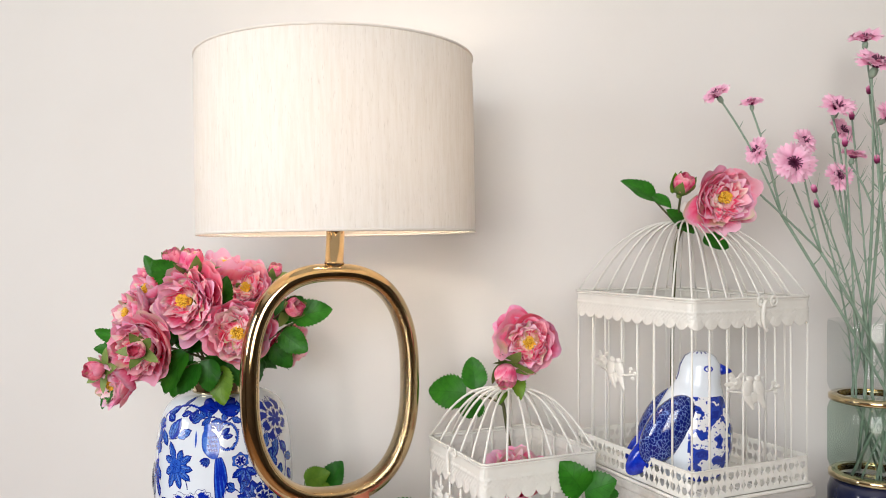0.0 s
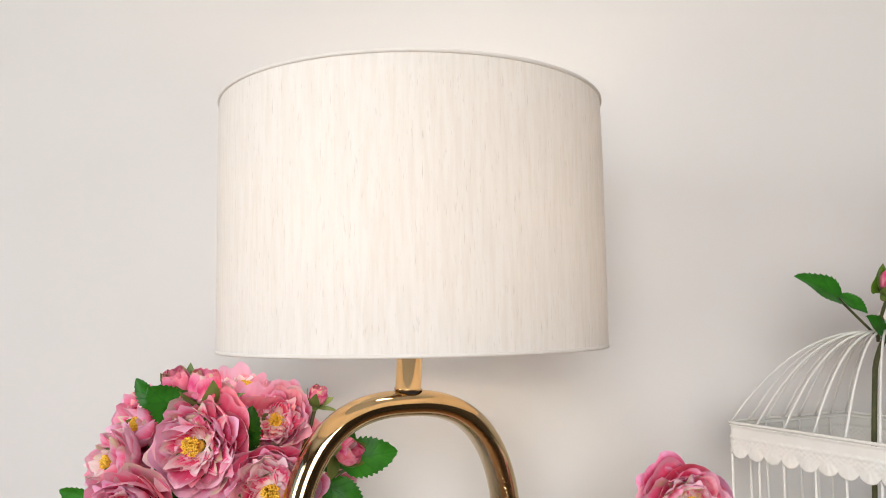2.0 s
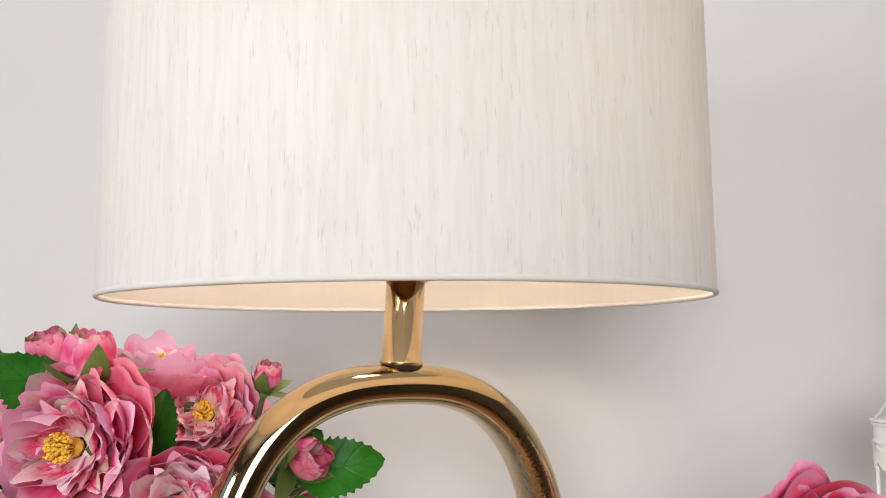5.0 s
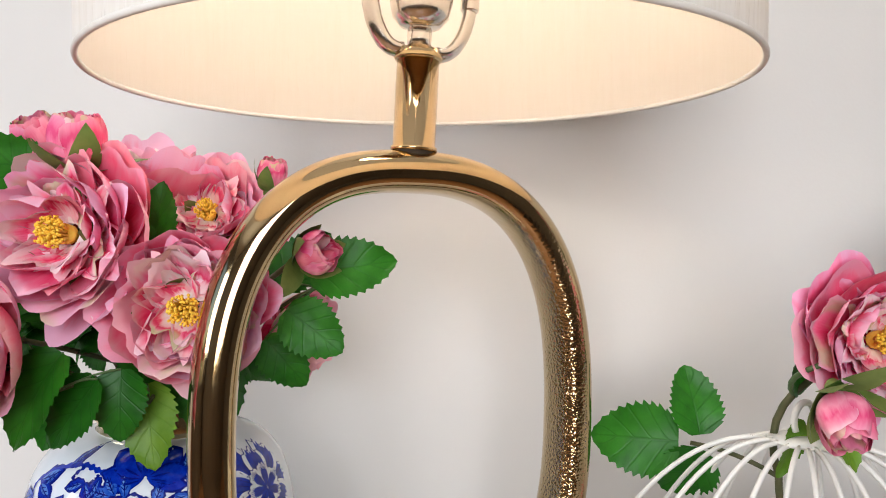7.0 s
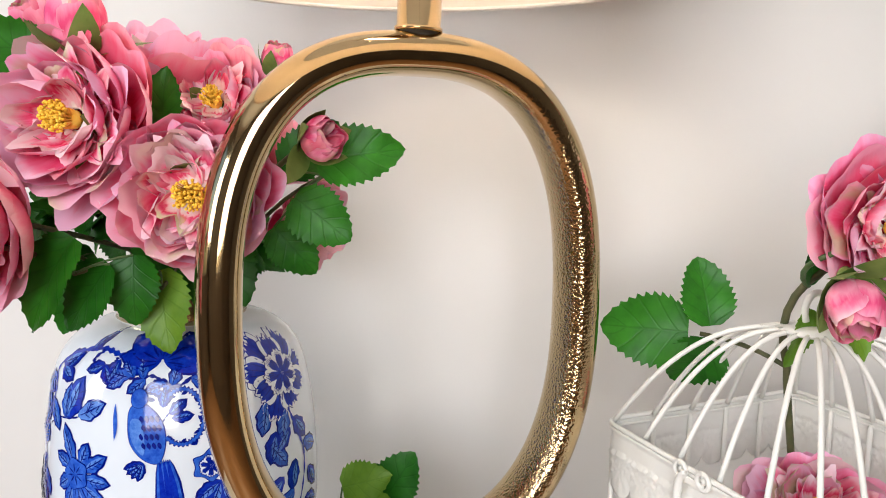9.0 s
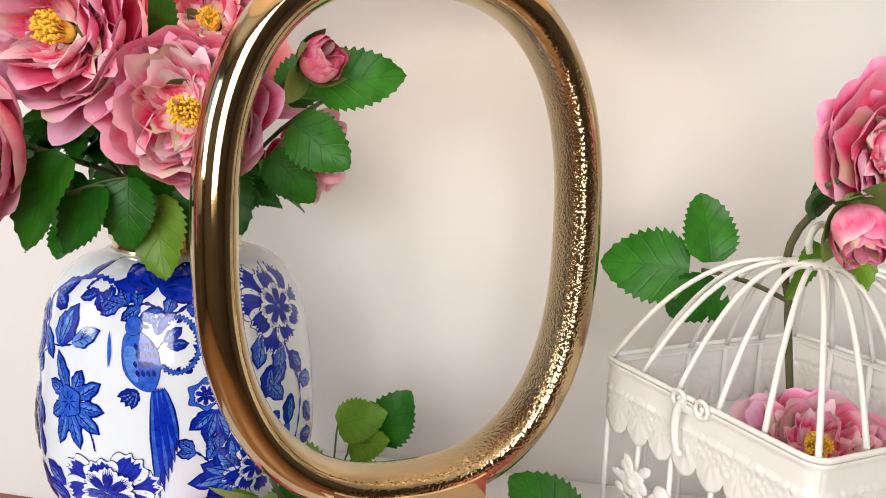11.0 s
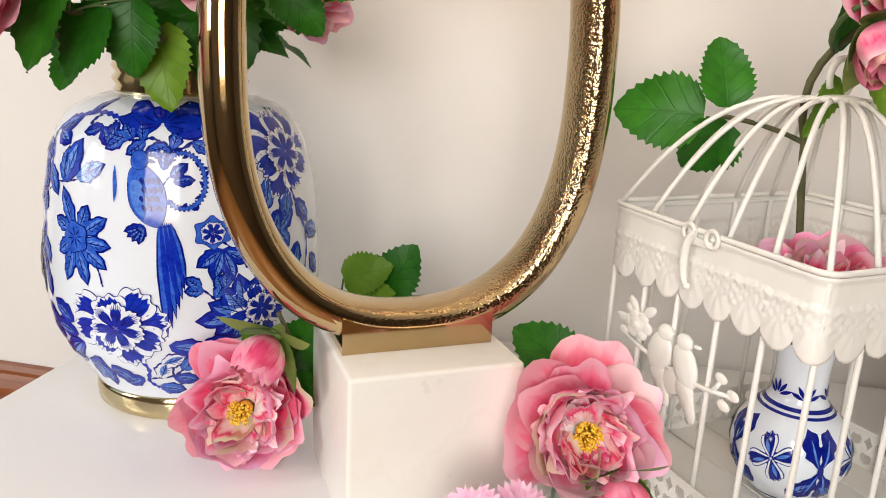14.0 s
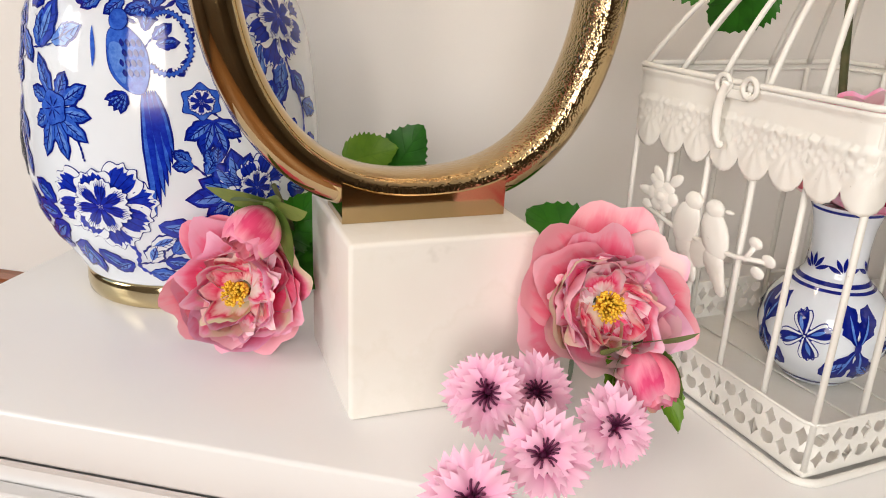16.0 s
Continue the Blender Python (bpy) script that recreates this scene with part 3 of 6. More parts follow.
    def perched(bm):
        # plain brushed shapes of the crested figure on its ring of twigs
        JAR.flat(bm, 2, [(-92.2, 0.214), (-93.0, 0.202), (-91.6, 0.187), (-86.5, 0.176), (-81.0, 0.174), (-78.6, 0.188), (-79.6, 0.203), (-83.5, 0.213), (-87.5, 0.217)], 0.0006, 0.0006)
        JAR.flat(bm, 4, [(-91.6, 0.206), (-92.0, 0.196), (-90.0, 0.186), (-86.8, 0.180), (-86.4, 0.192), (-88.0, 0.205)], 0.0011)
        JAR.flat(bm, 2, [(-92.0, 0.2215), (-90.4, 0.2270), (-87.0, 0.2268), (-85.4, 0.2205), (-87.4, 0.2150), (-91.0, 0.2155)], 0.0011, 0.0005)
        JAR.stroke(bm, 0, -85.8, 0.2215, -20, 0.006, 0.0013, 0.0016)
        for r in range(4):
            for k in range(4):
                JAR.stroke(bm, 0, -87.8 + 2.0 * k + 0.9 * (r % 2), 0.209 - 0.0065 * r, -90, 0.005, 0.0014, 0.0016, 0, 0.001)
        for k in range(7):
            JAR.petal(bm, -81.6 + 0.72 * k, 0.176, -88 + 1.6 * k, 0.088 - 0.0075 * k, 0.0024, 3 if k % 2 else 2, 0, 0, 0.9, 0.0002 * (k % 2))
        for k in range(4):
            JAR.leaf(bm, -87, 0.174, 200 + 18 * k, 0.014, 0.0035, 0, 3)
        JAR.stroke(bm, 2, -98.6, 0.190, 82, 0.026, 0.0016, 0.0006, 0, 0.004)
        ring = [(-72.2 + 8.4 * math.cos(x), 0.2065 + 0.0200 * math.sin(x)) for x in (2.3 - i * 0.36 for i in range(14))]
        JAR.bough(bm, ring, 0.0025, 0)
        JAR.bough(bm, ring, 0.0014, 2, 0.0008)
        for i, (a, z) in enumerate(ring):
            JAR.stroke(bm, 0, a, z, 70 * i, 0.0055, 0.0013, 0.0006)
        for a, z, turn, L in ((-79.5, 0.214, 80, 0.014), (-77, 0.209, 40, 0.015), (-76, 0.206, 5, 0.014)):
            JAR.leaf(bm, a, z, turn, L, 0.0048, 0, 3)
        JAR.bough(bm, [(-81, 0.200), (-78, 0.208), (-76, 0.212)], 0.0006)

    def crown_flower(bm):
        for turn, L in ((175, 0.030), (155, 0.030), (130, 0.022), (105, 0.018), (75, 0.018), (50, 0.022), (25, 0.030), (5, 0.030), (192, 0.026), (-14, 0.026)):
            JAR.petal(bm, -80.5, 0.2455, turn, L * (0.55 if 40 < turn < 140 else 1.0), 0.0052, 3, 0.001, 0, 1.1, 0.0003 * (int(turn) % 3))
            JAR.stroke(bm, 0, -80.5, 0.2455, turn + 4, L * 0.4, 0.0006, 0.0018, 0.004)
        JAR.bough(bm, [(-134, 0.243), (-124, 0.249), (-113, 0.251), (-104, 0.249), (-97, 0.247), (-91, 0.245)], 0.0018, 3)
        JAR.bough(bm, [(-113, 0.250), (-116, 0.244), (-110, 0.240), (-104, 0.243), (-103, 0.247)], 0.0016)
        for a, z, turn in ((-122, 0.248, 60), (-126, 0.246, 230), (-108, 0.242, 200), (-108, 0.242, -60), (-101, 0.246, -110)):
            JAR.leaf(bm, a, z, turn, 0.015, 0.005, 0, 3)
        JAR.bough(bm, [(-97, 0.236), (-91, 0.234), (-84, 0.236), (-78, 0.230), (-72, 0.2295), (-63, 0.240), (-56, 0.246)], 0.0014)
        for a, z, turn in ((-92, 0.235, 130), (-94, 0.235, 170), (-96, 0.236, 215), (-88, 0.234, 100), (-87, 0.234, 220), (-76, 0.229, 70), (-68, 0.234, -30), (-62, 0.241, 80), (-78, 0.231, 200)):
            JAR.leaf(bm, a, z, turn, 0.015, 0.0055)
        JAR.blossom(bm, -80, 0.2275, 0.006, 5, 10)

    def right_spray(bm):
        JAR.bough(bm, [(-64, 0.168), (-58, 0.160), (-53, 0.150), (-49, 0.138)], 0.0010)
        JAR.flat(bm, 2, [(-62 + (5.8 + 1.5 * (k % 2)) * math.cos(0.524 * k), 0.168 + (0.0095 + 0.0032 * (k % 2)) * math.sin(0.524 * k)) for k in range(12)], 0.0006, 0.0007)
        for k in range(7):
            JAR.frilled(bm, -62, 0.168, 51 * k + 8, 0.0085, 0.0030, 0.0013, 0.6)
        for turn, L in ((215, 0.022), (250, 0.024), (285, 0.026), (325, 0.022)):
            JAR.leaf(bm, -58.5, 0.155, turn, L, 0.0075, 0, 3)
        JAR.bough(bm, [(-57, 0.100), (-59, 0.108), (-63, 0.118), (-68, 0.127)], 0.0010)
        JAR.bough(bm, [(-59.5, 0.110), (-58.5, 0.119), (-58, 0.126)], 0.0009)
        for a, z, turn in ((-67, 0.126, 140), (-58, 0.124, 85), (-59, 0.123, 110), (-62, 0.117, 60), (-66, 0.124, 180)):
            JAR.leaf(bm, a, z, turn, 0.013, 0.0055, 0, 2)
        for turn, L in ((178, 0.036), (150, 0.030), (120, 0.030), (95, 0.034), (70, 0.030), (205, 0.026), (235, 0.022)):
            JAR.leaf(bm, -50, 0.100, turn, L, 0.011, 0.002, 3)
        JAR.peony(bm, -44, 0.104, 0.026, 8, 20, 1.0, 0.92)
        JAR.leaf(bm, -56, 0.082, 190, 0.022, 0.007, 0, 3)

    def dark_spray(bm):
        JAR.peony(bm, -25, 0.224, 0.036, 9, 8, 1.0, 0.9)
        JAR.bough(bm, [(-24, 0.195), (-20, 0.175), (-15, 0.150), (-18, 0.12), (-26, 0.09)], 0.0014, 3)
        for k, (a, z) in enumerate(((-26, 0.195), (-21, 0.185), (-24, 0.178), (-15, 0.160), (-22, 0.150), (-12, 0.135), (-24, 0.125), (-16, 0.110), (-33, 0.180), (-36, 0.170), (-30, 0.14), (-28, 0.10), (-36, 0.205), (-37, 0.235))):
            JAR.leaf(bm, a, z, (250, 300, 215, 330)[k % 4], 0.026, 0.0095, 0.002, (3, 2)[k % 3 == 0])

    def left_low(bm):
        JAR.peony(bm, -163, 0.12, 0.034, 8, 5, 1.0, 0.7)
        for a, z, turn in ((-147, 0.110, 200), (-141, 0.119, 100), (-134, 0.078, 120), (-132, 0.072, 165), (-137, 0.082, 200), (-128, 0.062, 200), (-123, 0.054, 170)):
            JAR.leaf(bm, a, z, turn, 0.024, 0.009, 0.002, 3)

    for draw in (big_flower, side_flower, perched, crown_flower, right_spray, dark_spray, left_low):
        motif(draw)


jar()


# ---- roses ----
def petal_paint(name, stops, edge):
    """Printed silk: tone, and in M_PETAL the shade between petals, runs from the foot to the lip, streaked along the
    petal, paler at the rim; some petals are washed with green or cream.
    """
    m = material(name, stops[2][1], 0.6)
    n = Net(m)
    tc, info = n.node("TexCoord"), n.node("ObjectInfo")
    sep = n.node("SeparateXYZ")
    n.link(tc.outputs["UV"], sep.inputs[0])

    def maths(op, a, b):
        k = n.node("Math")
        k.operation = op
        for sock, v in zip(k.inputs, (a, b)):
            if isinstance(v, (int, float)):
                sock.default_value = v
            else:
                n.link(v, sock)
        return k.outputs[0]

    seed = maths("MULTIPLY", info.outputs["Random"], 37.0)
    flow = n.node("CombineXYZ")
    n.link(maths("MULTIPLY", sep.outputs["X"], 9.0), flow.inputs["X"])
    n.link(maths("MULTIPLY", sep.outputs["Y"], 1.3), flow.inputs["Y"])
    n.link(seed, flow.inputs["Z"])
    wide = n.node("CombineXYZ")
    n.link(maths("MULTIPLY", sep.outputs["X"], 1.6), wide.inputs["X"])
    n.link(maths("MULTIPLY", sep.outputs["Y"], 1.6), wide.inputs["Y"])
    n.link(seed, wide.inputs["Z"])
    streak = n.noise(flow.outputs[0], 1.0, 4, 0.6)
    cloud = n.noise(wide.outputs[0], 1.0, 2)
    run = maths("ADD", sep.outputs["Y"], maths("ADD", maths("MULTIPLY", maths("SUBTRACT", streak, 0.5), 0.7), maths("MULTIPLY", maths("SUBTRACT", cloud, 0.5), 0.9)))
    run = maths("ADD", run, maths("MULTIPLY", maths("SUBTRACT", maths("FRACT", maths("MULTIPLY", info.outputs["Random"], 7.3), 0.0), 0.16), 0.36))
    c = n.ramp(run, stops)
    across = maths("ABSOLUTE", maths("SUBTRACT", sep.outputs["X"], 0.5), 0.0)
    rim = maths("MAXIMUM", maths("MULTIPLY", across, 1.9), sep.outputs["Y"])
    c = n.mix(n.ramp(maths("ADD", rim, maths("MULTIPLY", maths("SUBTRACT", streak, 0.5), 0.3)), [(0.80, (0, 0, 0)), (1.0, (0.5, 0.5, 0.5))]), c, edge)
    wash = n.ramp(cloud, [(0.46, (0, 0, 0)), (0.60, (0.62, 0.62, 0.62))])
    some = n.ramp(info.outputs["Random"], [(0.72, (0, 0, 0)), (0.74, (1, 1, 1))])
    c = n.mix(n.mix(1.0, wash, some, "MULTIPLY"), c, n.ramp(info.outputs["Random"], [(0.80, (0.95, 0.82, 0.76)), (0.82, (0.60, 0.70, 0.28))]))
    hue = n.ramp(info.outputs["Random"], [(0.0, (0.98, 1.0, 1.12)), (0.3, (1, 1, 1)), (0.5, (1.0, 0.90, 0.80)), (0.62, (1.0, 0.82, 0.90)), (0.75, (1, 1, 1)), (1.0, (1.0, 0.95, 1.05))])
    c = n.mix(1.0, c, hue, "MULTIPLY")
    n.colour(c)
    n.bump(n.mix(0.5, streak, n.noise(tc.outputs["Object"], 240, 4)), 0.25, 0.0008)
    tr = n.node("BsdfTranslucent")
    n.link(c, tr.inputs["Color"])
    mx = n.node("MixShader", Fac=0.08)
    n.link(n.bsdf.outputs[0], mx.inputs[1])
    n.link(tr.outputs[0], mx.inputs[2])
    n.link(mx.outputs[0], n.tree.nodes["Material Output"].inputs["Surface"])
    return m


# deep foot stops darken the gaps between petals, shade put into the colour
M_PETAL = petal_paint("pink_silk_petal", [(0.12, (0.62, 0.006, 0.08)), (0.40, (0.90, 0.05, 0.18)), (0.64, (0.98, 0.19, 0.35)), (0.86, (0.98, 0.34, 0.50)), (1.0, (0.98, 0.54, 0.68))], (0.98, 0.64, 0.78))
M_INNER = petal_paint("inner_silk_petal", [(0.15, (0.98, 0.90, 0.83)), (0.42, (0.98, 0.62, 0.64)), (0.58, (0.84, 0.03, 0.15)), (0.74, (0.97, 0.22, 0.37)), (1.0, (0.98, 0.70, 0.74))], (0.98, 0.80, 0.84))
M_BUD = petal_paint("bud_silk_petal", [(0.1, (0.95, 0.30, 0.42)), (0.45, (0.97, 0.20, 0.34)), (0.7, (0.98, 0.33, 0.46)), (1.0, (0.80, 0.06, 0.20))], (0.98, 0.58, 0.70))
M_POLLEN = speckled("yellow_stamen", (0.93, 0.50, 0.02), (0.98, 0.72, 0.10), 260, 0.7, 0.3, 900)


def leaf_paint(name, dark, light, vein):
    """Green silk with a pressed midrib and side veins."""
    m = material(name, dark, 0.42, Specular_IOR_Level=0.3)
    n = Net(m)
    tc, info = n.node("TexCoord"), n.node("ObjectInfo")
    sep = n.node("SeparateXYZ")
    n.link(tc.outputs["UV"], sep.inputs[0])

    def maths(op, a, b=0.0):
        k = n.node("Math")
        k.operation = op
        for sock, v in zip(k.inputs, (a, b)):
            if isinstance(v, (int, float)):
                sock.default_value = v
            else:
                n.link(v, sock)
        return k.outputs[0]

    cloud = n.noise(tc.outputs["Object"], 45, 4)
    c = n.ramp(cloud, [(0.3, dark), (0.72, light)])
    ab = maths("ABSOLUTE", maths("SUBTRACT", sep.outputs["X"], 0.5))
    bow = maths("SUBTRACT", maths("MULTIPLY", sep.outputs["Y"], 5.0), maths("MULTIPLY", maths("POWER", ab, 0.8), 2.7))
    off = maths("ABSOLUTE", maths("SUBTRACT", maths("FRACT", maths("ADD", bow, maths("MULTIPLY", cloud, 0.15))), 0.5))
    side = n.ramp(off, [(0.0, (1, 1, 1)), (0.10, (0, 0, 0))])
    mid = n.ramp(ab, [(0.008, (1, 1, 1)), (0.03, (0, 0, 0))])
    lines = n.mix(1.0, side, mid, "LIGHTEN")
    c = n.mix(n.mix(1.0, lines, (0.22, 0.22, 0.22), "MULTIPLY"), c, vein)
    c = n.mix(1.0, c, n.ramp(info.outputs["Random"], [(0.0, (0.7, 0.75, 0.6)), (1.0, (1.35, 1.2, 0.9))]), "MULTIPLY")
    n.colour(c)
    b = n.node("Bump", Strength=0.24, Distance=0.0008)
    b.invert = True
    n.link(lines, b.inputs["Height"])
    n.link(b.outputs[0], n.bsdf.inputs["Normal"])
    tr = n.node("BsdfTranslucent")
    n.link(c, tr.inputs["Color"])
    mx = n.node("MixShader", Fac=0.12)
    n.link(n.bsdf.outputs[0], mx.inputs[1])
    n.link(tr.outputs[0], mx.inputs[2])
    n.link(mx.outputs[0], n.tree.nodes["Material Output"].inputs["Surface"])
    return m


M_LEAF = leaf_paint("green_silk_leaf", (0.012, 0.105, 0.007), (0.036, 0.23, 0.017), (0.005, 0.055, 0.004))
M_LEAF_LIGHT = leaf_paint("young_green_leaf", (0.085, 0.21, 0.015), (0.16, 0.32, 0.035), (0.06, 0.16, 0.015))
M_SEPAL = speckled("green_sepal", (0.08, 0.16, 0.025), (0.20, 0.28, 0.06), 60, 0.55, 0.2, 400)
M_STEM = speckled("brown_green_stem", (0.05, 0.065, 0.02), (0.11, 0.10, 0.04), 80, 0.6, 0.4, 500)
M_STEM_GREEN = speckled("green_stem", (0.06, 0.12, 0.03), (0.10, 0.17, 0.06), 80, 0.55, 0.3, 400)


def sheet(rows):
    """A mesh over rows of ((x, y, z), u, v)."""
    bm = bmesh.new()
    layer = bm.loops.layers.uv.new("uv")
    vs = [[bm.verts.new(p) for p, u, v in row] for row in rows]
    at = {vert: (u, v) for r0, r1 in zip(vs, rows) for vert, (p, u, v) in zip(r0, r1)}
    for p, q in zip(vs, vs[1:]):
        for i in range(len(p) - 1):
            f = bm.faces.new((p[i], p[i + 1], q[i + 1], q[i]))
            for lp in f.loops:
                lp[layer].uv = at[lp.vert]
    return bm


def petal_mesh(L, w, f0, f1, lip, r0, seed, nu=15, nv=12, frill=1.0):
    """One cupped petal; the flower's axis is z."""
    rnd = random.Random(seed)
    ph, ph2, skew = rnd.uniform(0, 6), rnd.uniform(0, 6), rnd.uniform(-0.12, 0.12)
    notch, nick = rnd.uniform(0.0, 0.07), rnd.uniform(-0.35, 0.35)
    steps = 60
    line, rho, z = [(r0, 0.0)], r0, 0.0
    for k in range(steps):
        v = (k + 0.5) / steps
        f = radians(f0 + (f1 - f0) * v - (lip * ((v - 0.7) / 0.3) ** 1.2 if v > 0.7 else 0))
        rho += math.cos(f) * L / steps
        z += math.sin(f) * L / steps
        line.append((rho, z))
    rows = []
    for j in range(nv):
        v = j / (nv - 1)
        row = []
        for i in range(nu):
            u = 2 * i / (nu - 1) - 1
            s = v * (0.44 + 0.56 * math.sqrt(1 - 0.985 * abs(u) ** 2.3) + 0.02 * math.sin(u * 6 + ph2) - notch * math.exp(-((u - nick) / 0.16) ** 2)) * 0.96
            k = min(steps - 1, int(s * steps))
            q = s * steps - k
            rr = line[k][0] * (1 - q) + line[k + 1][0] * q
            zz = line[k][1] * (1 - q) + line[k + 1][1] * q
            hw = w * (0.26 + 0.74 * min(v / 0.6, 1) ** 0.8)
            al = max(-1.8, min(1.8, (u + skew * v) * hw / max(rr, 0.011)))
            ruffle = 0.0042 * v * abs(u) ** 1.5 * math.sin(u * 4 + ph + 2.5 * v) + 0.0026 * v * v * math.sin(u * 5 + ph2)
            ruffle += 0.0006 * v * math.sin(u * 13 + ph) + 0.0013 * v * math.cos(math.pi * (u - nick)) * math.sin(v * 3 + ph2)
            ruffle *= frill
            rr += 0.8 * ruffle - 0.0035 * u * u * v
            row.append(((rr * math.cos(al), rr * math.sin(al), zz + 0.6 * ruffle), 0.5 + 0.5 * u, v))
        rows.append(row)
    return sheet(rows)


RINGS = [   # count, length, half width, slope at base and tip, lip, distance from the axis, height
    (6, 0.060, 0.037, -6, 90, 34, 0.006, -0.019),
    (7, 0.057, 0.031, 0, 100, 40, 0.006, -0.015),
    (7, 0.051, 0.026, 5, 108, 44, 0.006, -0.010),
    (7, 0.044, 0.021, 8, 108, 50, 0.006, -0.006),
    (7, 0.036, 0.016, 10, 104, 62, 0.006, -0.003),
    (6, 0.027, 0.013, 8, 86, 60, 0.006, -0.001),
    (5, 0.020, 0.011, 6, 58, 30, 0.006, 0.001),
]
PETALS = [[mesh_of("petal", petal_mesh(L * (0.94 + 0.04 * s), w * (1.06 - 0.06 * s), f0 + (0, 6, -5, 3)[s], f1 + (-14, 8, 0, -6)[s], lip * (1.3, 0.3, 1.7, 0.8)[s], r0, 31 * k + s, 15, 12, 1.0 + 0.16 * k), M_PETAL if k < 4 else M_INNER) for s in range(4)] for k, (n, L, w, f0, f1, lip, r0, z0) in enumerate(RINGS)]


def stamen_mesh():
    rnd = random.Random(5)
    bm = lathe([(0.0, -0.004), (0.0045, -0.002), (0.005, 0.003), (0.0, 0.006)], 12)
    for i in range(120):
        a, r = rnd.uniform(0, 6.28), 0.0066 * math.sqrt(rnd.random())
        top = Vector((r * math.cos(a) * 1.15, r * math.sin(a) * 1.15, 0.0155 - r * 0.5 + rnd.uniform(-0.002, 0.001)))
        tube([(r * 0.5 * math.cos(a), r * 0.5 * math.sin(a), 0.002), top * 0.75, top], [0.0004, 0.0004, 0.0004], 4, bm=bm)
        b = bmesh.new()
        bmesh.ops.create_icosphere(b, subdivisions=1, radius=0.0008)
        join(bm, b, Matrix.Translation(top) @ Matrix.Diagonal((1, 1, 1.7, 1)))
    return mesh_of("flower_centre", bm, M_POLLEN)


STAMENS = stamen_mesh()


def facing(place, way, roll=0.0, size=1.0):
    """A pose at place whose z axis points along way."""
    q = Vector(way).normalized().to_track_quat("Z", "Y").to_matrix().to_4x4()
    return Matrix.Translation(place) @ q @ pose(0, 0, 0, 0, 0, roll) @ Matrix.Scale(size, 4)


def bloom(parent, place, way, size, seed, openness=1.0):
    """An open rose: its petals and stamens under parent. place is its eye. One side folds in, the other lies open."""
    rnd = random.Random(seed)
    m = facing(place, way, rnd.uniform(0, 360), size * 1.05) @ Matrix.Translation((0, 0, -0.014))
    fold = rnd.uniform(0, 360)
    for k, (n, *rest) in enumerate(RINGS):
        z0 = rest[-1]
        for i in range(n):
            turn = 360 * (i + 0.5 * (k % 2)) / n + rnd.uniform(-16, 16)
            tilt = rnd.uniform(-9, 9) * (1 + 0.15 * k) + (openness - 1) * 25 - 9 * math.cos(radians(turn - fold))
            me = PETALS[k][rnd.randrange(4)]
            s = rnd.uniform(0.88, 1.08)
            part("petal", me, None, parent, m=m @ pose(0, 0, z0, 0, 0, turn) @ pose(0, 0, 0, rnd.uniform(-10, 10), tilt, rnd.uniform(-12, 12) if k > 3 else 0) @ Matrix.Scale(s, 4))
    tagged(part("flower_centre", STAMENS, None, parent, "yellow stamens", m=m @ Matrix.Translation((0, 0, 0.003)) @ Matrix.Scale(1.15, 4)), kind="stuff")


def sepal_mesh(L, w, curl):
    bm = bmesh.new()
    rows = []
    rho, z = 0.002, 0.0
    for j in range(7):
        v = j / 6
        f = radians(25 + 55 * v - curl * v)
        if j:
            rho += math.cos(f) * L / 6
            z += math.sin(f) * L / 6
        hw = w * (math.sin(math.pi * (0.2 + 0.8 * v)) ** 0.8 if v < 1 else 0.02)
        rows.append([bm.verts.new((rho - 0.1 * abs(u) * hw, u * hw, z)) for u in (-1, -0.4, 0.4, 1)])
    for p, q in zip(rows, rows[1:]):
        for i in range(3):
            bm.faces.new((p[i], p[i + 1], q[i + 1], q[i]))
    return mesh_of("sepal", bm, M_SEPAL)


SEPALS = [sepal_mesh(0.030, 0.0072, c) for c in (-10, 30, 75)]


BUD_RINGS = ((4, 0.044, 0.021, 18, 138), (4, 0.042, 0.020, 28, 134), (3, 0.038, 0.016, 44, 122))
BUDS = [mesh_of("petal", petal_mesh(L, w, f0, f1, 10, 0.003, 90 + 7 * k), M_BUD) for k, (n, L, w, f0, f1) in enumerate(BUD_RINGS)]


def bud(parent, place, way, size, seed):
    rnd = random.Random(seed)
    m = facing(place, way, rnd.uniform(0, 360), size)
    b = part("bud", HIP, None, parent, "closed pink rosebud", m=m)
    for k, (n, *_) in enumerate(BUD_RINGS):
        for i in range(n):
            part("petal", BUDS[k], None, b, m=pose(0, 0, 0.001 * k, rnd.uniform(-4, 4), rnd.uniform(-4, 4), 360 * (i + 0.5 * k) / n + rnd.uniform(-9, 9)))
    for i in range(5):
        part("sepal", SEPALS[rnd.randrange(3)], None, b, m=pose(0, 0, -0.004, 0, 0, 72 * i + rnd.uniform(-8, 8)) @ Matrix.Scale(1.45, 4))


HIP = mesh_of("hip", lathe([(0.0, -0.012), (0.003, -0.012), (0.0055, -0.008), (0.006, -0.003), (0.004, 0.001), (0.0, 0.001)], 12), M_SEPAL)


